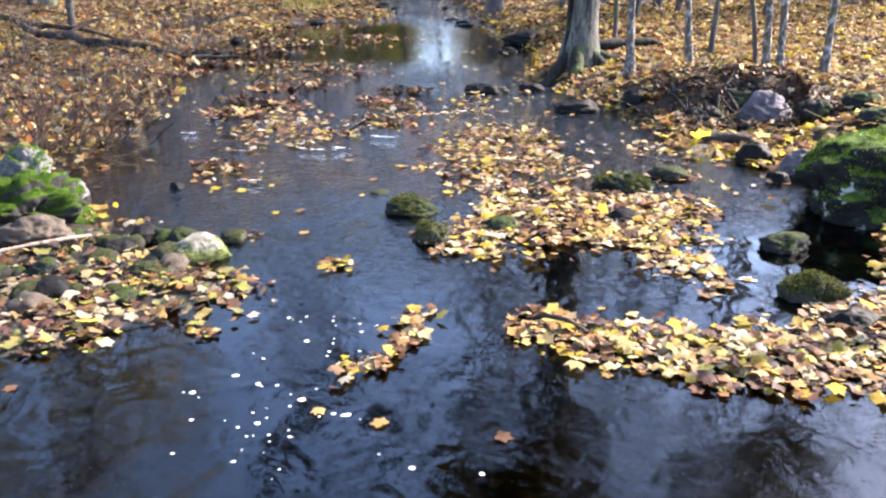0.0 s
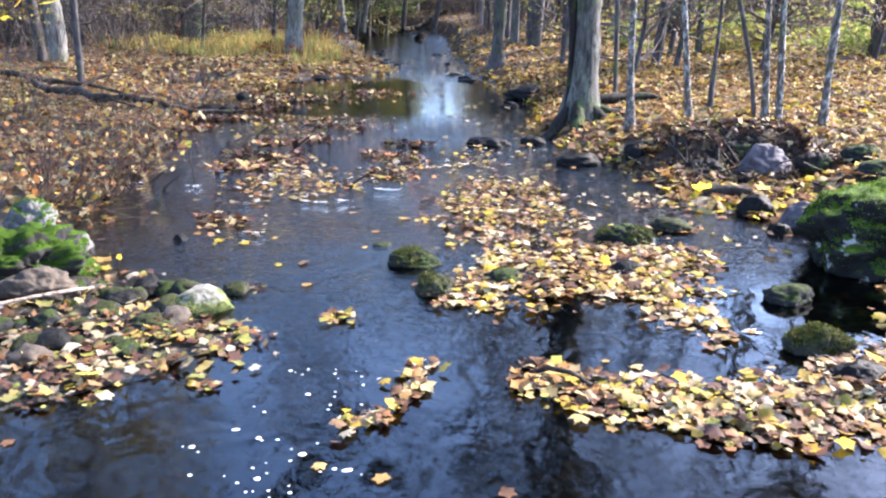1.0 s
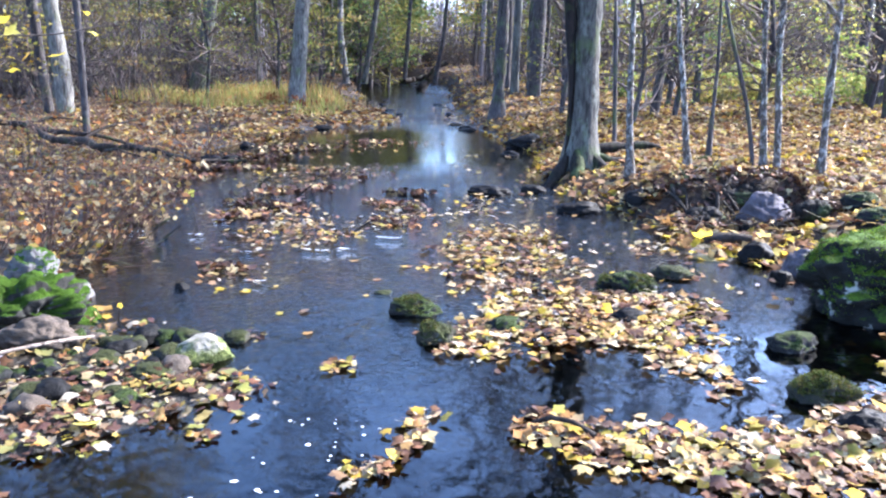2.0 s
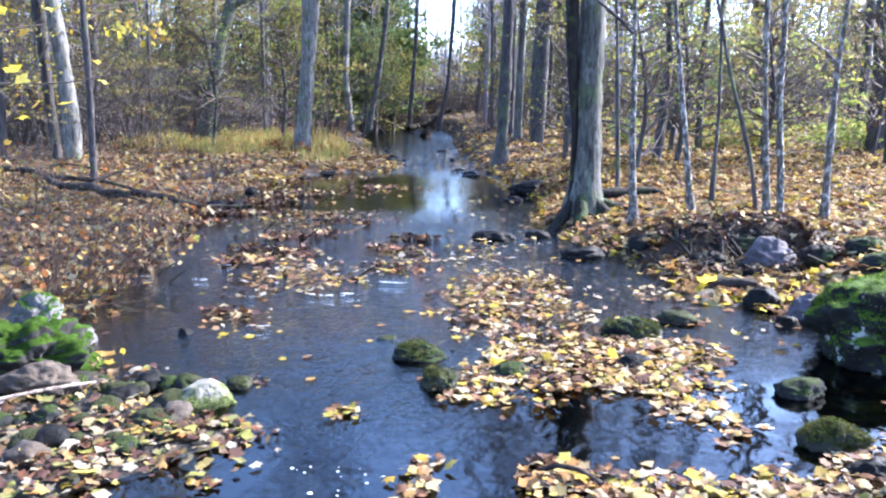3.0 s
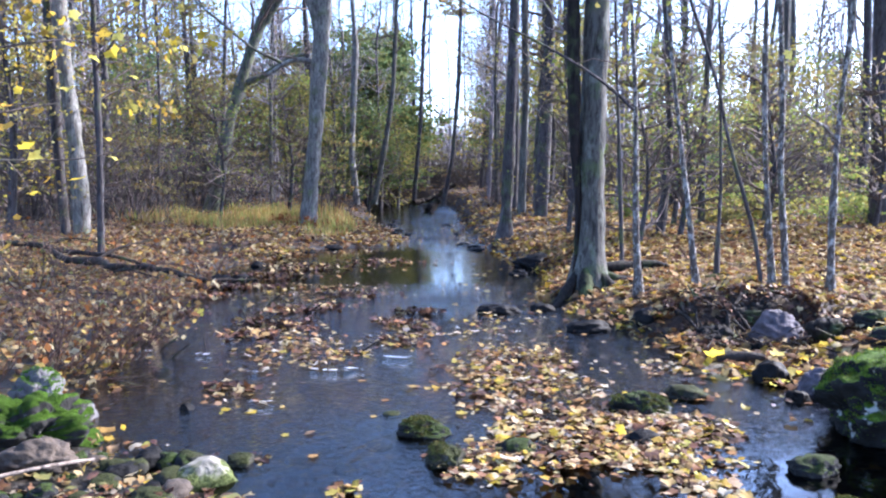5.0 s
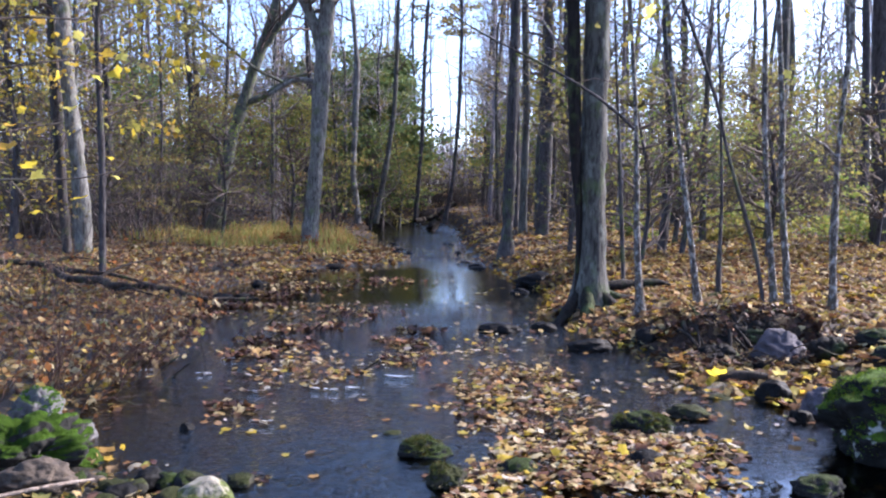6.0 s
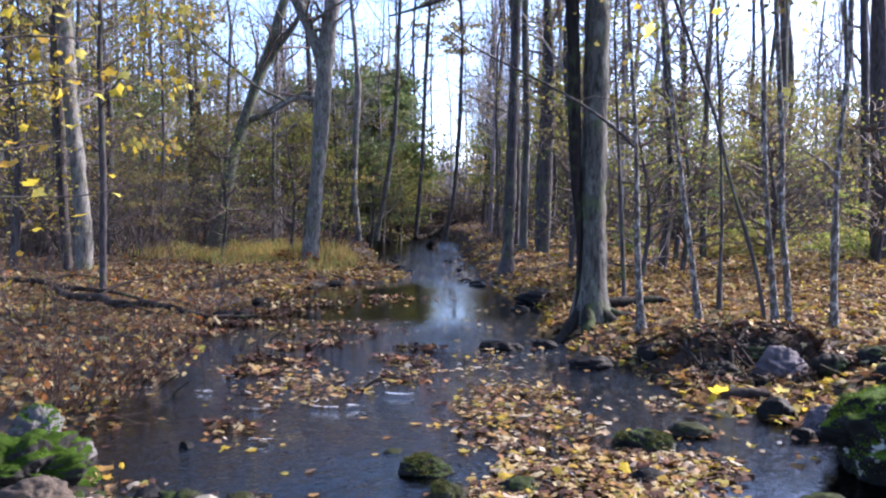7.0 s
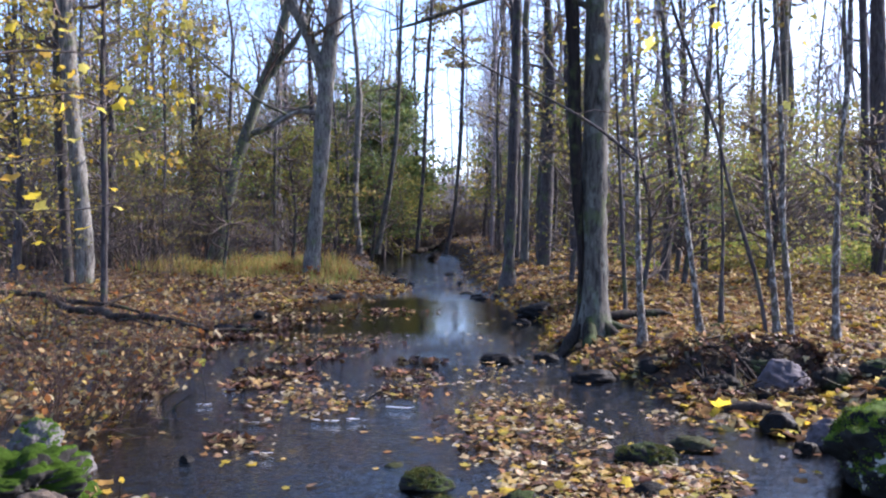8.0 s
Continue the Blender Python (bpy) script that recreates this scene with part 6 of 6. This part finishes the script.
# ---- hanging sprays of maple leaves close to the camera ----
def single_leaf(seed):
    rng = np.random.default_rng(seed)
    return leaves("leaf", np.zeros((1, 3)), np.array([1.0]), rng, 0.1, FINE, 0.25)


def spray(label, trunk, shoots, seed, extra=0):
    """A sapling with bare shoots and single hanging leaves: shoots are lines, leaves go (x, y, z, size)."""
    rng = np.random.default_rng(seed)
    root = tagged(new("sapling"), label, "sapling", "saplings beside the camera")
    root.location = trunk[0][:3]
    bpy.context.view_layer.update()
    t = Tubes()
    line = smooth_path(trunk, 0.15)
    t.add(line[:, :3], line[:, 3], 8, rng, 0.05)
    part("trunk", t.mesh("trunk"), M_BARK_THIN, root)
    metal = [single_leaf(seed * 10 + k) for k in range(3)]
    for k in metal:
        k.materials.append(M_SPRAY)
    n = 0
    for shoot, hung in shoots:
        t = Tubes()
        line = smooth_path(shoot, 0.06)
        t.add(line[:, :3], line[:, 3], 5)
        pts = line[:, :3]
        more = [(*(pts[rng.integers(len(pts) // 2, len(pts))] + rng.normal(0, 0.07, 3) - np.array([0, 0, 0.05])), rng.uniform(0.05, 0.1)) for _ in range(extra)]
        for x, y, z, s in hung + more:
            s = min(0.8 * s, 0.095)
            q = pts[np.argmin(np.linalg.norm(pts - np.array([x, y, z]), axis=1))]
            t.add([q, (q + np.array([x, y, z])) / 2 + np.array([0, 0, 0.015]), (x, y, z)], [0.0025, 0.002, 0.0015], 3)
            ob = new("leaf", metal[n % 3])
            n += 1
            ob.parent = root
            ob.matrix_parent_inverse = root.matrix_basis.inverted()
            ob.matrix_basis = pose(x, y, z - s * 0.1, rng.uniform(-5, 75), rng.uniform(-35, 35), rng.uniform(-60, 60)) @ Matrix.Scale(s, 4)
        part("branch", t.mesh("branch"), M_TWIG, root)


spray("maple sapling with drooping yellow leaves beside the stream", [(-3.0, 3.6, 0.1, 0.03), (-2.9, 3.6, 1.2, 0.025), (-2.8, 3.7, 2.4, 0.02), (-2.7, 3.8, 3.6, 0.012)],
      [([(-2.9, 3.6, 1.25, 0.008), (-2.4, 3.5, 1.36, 0.006), (-1.95, 3.42, 1.3, 0.004)], [(-1.93, 3.4, 1.22, 0.13), (-1.86, 3.4, 1.38, 0.052)]),
       ([(-2.88, 3.6, 1.4, 0.008), (-2.2, 3.45, 1.62, 0.006), (-1.6, 3.4, 1.62, 0.004), (-1.4, 3.4, 1.66, 0.003)], [(-1.59, 3.4, 1.55, 0.109), (-1.79, 3.4, 1.53, 0.057), (-1.78, 3.4, 1.62, 0.13), (-1.8, 3.4, 1.69, 0.117), (-1.44, 3.4, 1.63, 0.078), (-1.46, 3.4, 1.71, 0.047)]),
       ([(-2.85, 3.65, 2.0, 0.01), (-2.4, 4.1, 2.2, 0.007), (-2.0, 4.3, 2.3, 0.005), (-1.7, 4.3, 2.15, 0.003)], [(-1.79, 4.3, 2.22, 0.164), (-1.83, 4.3, 2.33, 0.157), (-1.76, 4.3, 2.3, 0.118), (-1.91, 4.3, 2.18, 0.092), (-1.7, 4.3, 2.02, 0.059)]),
       ([(-2.83, 3.65, 2.2, 0.01), (-2.3, 4.2, 2.5, 0.007), (-1.9, 4.3, 2.5, 0.004)], [(-1.95, 4.3, 2.51, 0.131), (-1.91, 4.3, 2.58, 0.105), (-2.36, 4.3, 2.65, 0.131), (-2.23, 4.3, 2.73, 0.131), (-1.99, 4.3, 2.42, 0.131), (-2.08, 4.3, 2.61, 0.131)]),
       ([(-2.88, 3.6, 1.6, 0.01), (-2.5, 4.1, 1.85, 0.007), (-2.1, 4.3, 1.95, 0.004)], [(-2.04, 4.3, 2.02, 0.098), (-2.37, 4.3, 1.84, 0.115), (-2.31, 4.3, 2.02, 0.098)])], 7, 5)
spray("maple sapling with bright yellow leaves hanging overhead", [(3.2, 3.4, 0.3, 0.035), (3.1, 3.5, 1.5, 0.03), (2.95, 3.5, 2.6, 0.022), (2.8, 3.6, 4.0, 0.015)],
      [([(3.0, 3.5, 2.3, 0.012), (2.2, 3.6, 2.68, 0.009), (1.5, 3.62, 2.7, 0.006), (0.8, 3.6, 2.66, 0.004)], [(0.87, 3.6, 2.48, 0.06), (0.92, 3.6, 2.38, 0.137), (1.24, 3.6, 2.46, 0.071), (1.16, 3.6, 2.47, 0.077), (1.64, 3.6, 2.38, 0.082), (1.56, 3.6, 2.1, 0.066), (0.84, 3.6, 2.26, 0.055), (1.2, 3.6, 2.55, 0.099), (1.68, 3.6, 2.5, 0.055)])], 8)

# ---- foam ----
def foam(spots):
    """Small domes of foam afloat."""
    rng = np.random.default_rng(31)
    for x, y, r, stretch in spots:
        bm = bmesh.new()
        bmesh.ops.create_icosphere(bm, subdivisions=2, radius=1.0)
        off = Vector((x * 9, y * 9, 0))
        for v in bm.verts:
            k = 1 + 0.35 * noise.noise(v.co * 1.6 + off)
            v.co = Vector((v.co.x * r * stretch * k * 0.85, v.co.y * r * k * 0.85, v.co.z * min(r, 0.02) * 0.12))
        me = bpy.data.meshes.new("foam")
        bm.to_mesh(me)
        bm.free()
        ob = tagged(part("foam", me, M_FOAM), "small patch of white foam afloat on dark water", "foam", "patches of foam")
        ob.matrix_basis = pose(x, y, 0.002, 0, 0, rng.uniform(-12, 12))


rf = np.random.default_rng(32)
FOAM = [(-0.88, 2.5, 0.013, 1.1), (-0.47, 2.45, 0.015, 1.2), (-0.75, 2.62, 0.012, 1.5), (-0.65, 2.56, 0.013, 1.0), (-0.52, 2.9, 0.012, 1.2), (-0.6, 2.3, 0.012, 1.2), (-0.06, 2.05, 0.012, 1.1), (0.16, 2.02, 0.01, 1.0), (-0.3, 2.35, 0.012, 1.8)]
FOAM += [(rf.normal(-0.5, 0.2), rf.uniform(1.95, 3.15), rf.uniform(0.003, 0.008), rf.uniform(1, 1.6)) for _ in range(52)]
for fx, fy, fr, ln in [(-0.85, 6.2, 0.016, 0.45), (-0.37, 6.62, 0.016, 0.25), (-2.15, 6.72, 0.012, 0.2), (-2.05, 7.35, 0.012, 0.2), (-2.75, 6.85, 0.012, 0.3), (-1.3, 5.28, 0.014, 0.16), (-1.5, 6.1, 0.011, 0.15), (1.55, 3.55, 0.018, 0.1)]:
    FOAM += [(fx + rf.uniform(-0.5, 0.5) * ln, fy + rf.normal(0, 0.015) + (rf.uniform(-0.5, 0.5) * ln * 0.2), fr * rf.uniform(0.3, 0.8), rf.uniform(2, 5)) for _ in range(int(ln * 26) + 2)]
FOAM.append((-0.26, 7.15, 0.05, 1.2))
foam(FOAM)


# ---- the nearest drifted leaves, one by one ----
def near_raft(label, middle, count, where, material=None, size=(0.035, 0.092)):
    rng = np.random.default_rng(count)
    root = tagged(new("leaf_raft"), label, "leaves", "rafts of leaves")
    root.location = (*middle, 0)
    bpy.context.view_layer.update()
    shapes = [single_leaf(500 + k) for k in range(6)]
    for k in shapes:
        k.materials.append(material or M_RAFT)
    for i in range(count):
        (x0, y0), (x1, y1), w = where[rng.integers(len(where))]
        t = rng.uniform()
        x, y = x0 + (x1 - x0) * t + rng.normal(0, w), y0 + (y1 - y0) * t + rng.normal(0, w)
        ob = new("leaf", shapes[i % 6])
        ob.parent = root
        ob.matrix_parent_inverse = root.matrix_basis.inverted()
        z = max(float(ground_z(x, y)), 0.0) + rng.uniform(0.006, 0.03)
        ob.matrix_basis = pose(x, y, z, rng.normal(0, 9), rng.normal(0, 9), rng.uniform(0, 360)) @ Matrix.Scale(size[0] + (size[1] - size[0]) * rng.uniform() ** 1.7, 4)


near_raft("crescent of yellow and tan maple leaves on the water", (1.2, 2.82), 299, [((0.45, 2.95), (1.1, 2.8), 0.08), ((1.1, 2.8), (1.7, 2.75), 0.12), ((1.5, 2.85), (2.1, 2.8), 0.16)])
near_raft("small hooked drift of orange and yellow leaves", (-0.15, 2.85), 46, [((-0.05, 3.12), (-0.14, 2.75), 0.035), ((-0.14, 2.72), (-0.36, 2.6), 0.035)])
near_raft("clump of yellow and orange leaves on the water", (-0.47, 3.7), 16, [((-0.53, 3.7), (-0.42, 3.7), 0.035)])
near_raft("few pale leaves stuck together on the water", (-0.96, 2.97), 8, [((-1.0, 2.97), (-0.92, 2.97), 0.025)])
near_raft("yellow and brown leaves along the stony spur", (-1.5, 3.1), 190, [((-1.9, 2.85), (-1.4, 3.05), 0.12), ((-1.5, 3.1), (-0.85, 3.35), 0.12), ((-2.1, 3.3), (-1.3, 3.4), 0.15)], M_SPUR, (0.025, 0.075))
near_raft("bright yellow leaves heaped round the bank stones", (2.7, 5.9), 90, [((2.2, 6.0), (2.75, 5.6), 0.13), ((2.7, 6.3), (3.1, 5.7), 0.15), ((3.2, 6.4), (3.5, 5.6), 0.2)], M_SPRAY, (0.07, 0.13))
near_raft("bright yellow and tan leaves on the shallow bar", (0.8, 4.1), 280, [((0.3, 3.95), (1.45, 4.2), 0.14), ((0.4, 4.4), (1.4, 4.5), 0.2)])


# ---- single bright leaves and sprigs ----
LEAF_ONE = single_leaf(900)
LEAF_TWO = single_leaf(901)
for k in (LEAF_ONE, LEAF_TWO):
    k.materials.append(M_SPRAY)


def lone_leaf(x, y, up, size, tilt, turn, label="large bright yellow maple leaf lying on the rest"):
    ob = tagged(new("maple_leaf", LEAF_ONE if turn % 2 else LEAF_TWO), label, "leaf", "bright single leaves")
    ob.matrix_basis = pose(x, y, max(float(ground_z(x, y)), 0.0) + up, tilt, tilt * 0.3, turn) @ Matrix.Scale(size, 4)


for lx, ly, lu, lsz, lt, ln in [(1.05, 4.5, 0.05, 0.11, 40, 15), (-1.45, 3.0, 0.04, 0.12, 8, 200), (1.5, 2.5, 0.01, 0.105, 6, 121), (2.75, 6.3, 0.03, 0.17, 30, 30), (2.5, 5.7, 0.03, 0.17, 20, 75), (2.25, 6.35, 0.04, 0.18, 35, 160),
                               (1.45, 5.1, 0.03, 0.12, 10, 33), (1.95, 3.15, 0.05, 0.13, 25, 87), (1.02, 2.95, 0.05, 0.1, 5, 141), (1.36, 2.47, 0.01, 0.09, 4, 250), (3.15, 5.0, 0.03, 0.12, 10, 61), (3.3, 7.6, 0.04, 0.15, 40, 10),
                               (3.6, 7.7, 0.03, 0.14, 15, 97), (4.1, 7.3, 0.03, 0.15, 10, 44), (-3.2, 8.2, 0.03, 0.12, 12, 19)]:
    lone_leaf(lx, ly, lu, lsz, lt, ln)


def sprig(label, line, leaf_size, seed):
    """A bare stalk with one leaf at its tip."""
    rng = np.random.default_rng(seed)
    root = tagged(new("sprig"), label, "twig", "sprigs in the stream")
    root.location = line[0][:3]
    bpy.context.view_layer.update()
    t = Tubes()
    p = smooth_path(line, 0.04)
    t.add(p[:, :3], p[:, 3], 5)
    part("stalk", t.mesh("stalk"), M_DEADWOOD, root)
    ob = new("leaf", LEAF_ONE if seed % 2 else LEAF_TWO)
    ob.parent = root
    ob.matrix_parent_inverse = root.matrix_basis.inverted()
    ob.matrix_basis = pose(*line[-1][:3], 65, 10, rng.uniform(-40, 40)) @ Matrix.Scale(leaf_size, 4)


sprig("thin dark stalk in the water bearing one yellow leaf", [(-2.1, 6.75, -0.1, 0.006), (-2.11, 6.75, 0.15, 0.005), (-2.15, 6.75, 0.3, 0.004), (-2.12, 6.75, 0.36, 0.003)], 0.1, 1)
sprig("short stalk with a pale green leaf at the shallows", [(-1.88, 4.4, -0.05, 0.004), (-1.88, 4.4, 0.06, 0.003), (-1.86, 4.4, 0.1, 0.003)], 0.045, 2)
for sx, sy, sd in ((-0.8, 6.75, 41), (-2.4, 6.6, 42), (-2.6, 6.9, 43), (-2.2, 9.4, 44), (-1.6, 8.8, 45)):
    fallen("dark snag of driftwood caught in the stream", [(sx, sy, -0.06, 0.014), (sx + 0.08, sy + 0.03, 0.05, 0.012), (sx + 0.22, sy - 0.05, 0.12, 0.007)], M_DEADWOOD, sd, "driftwood")
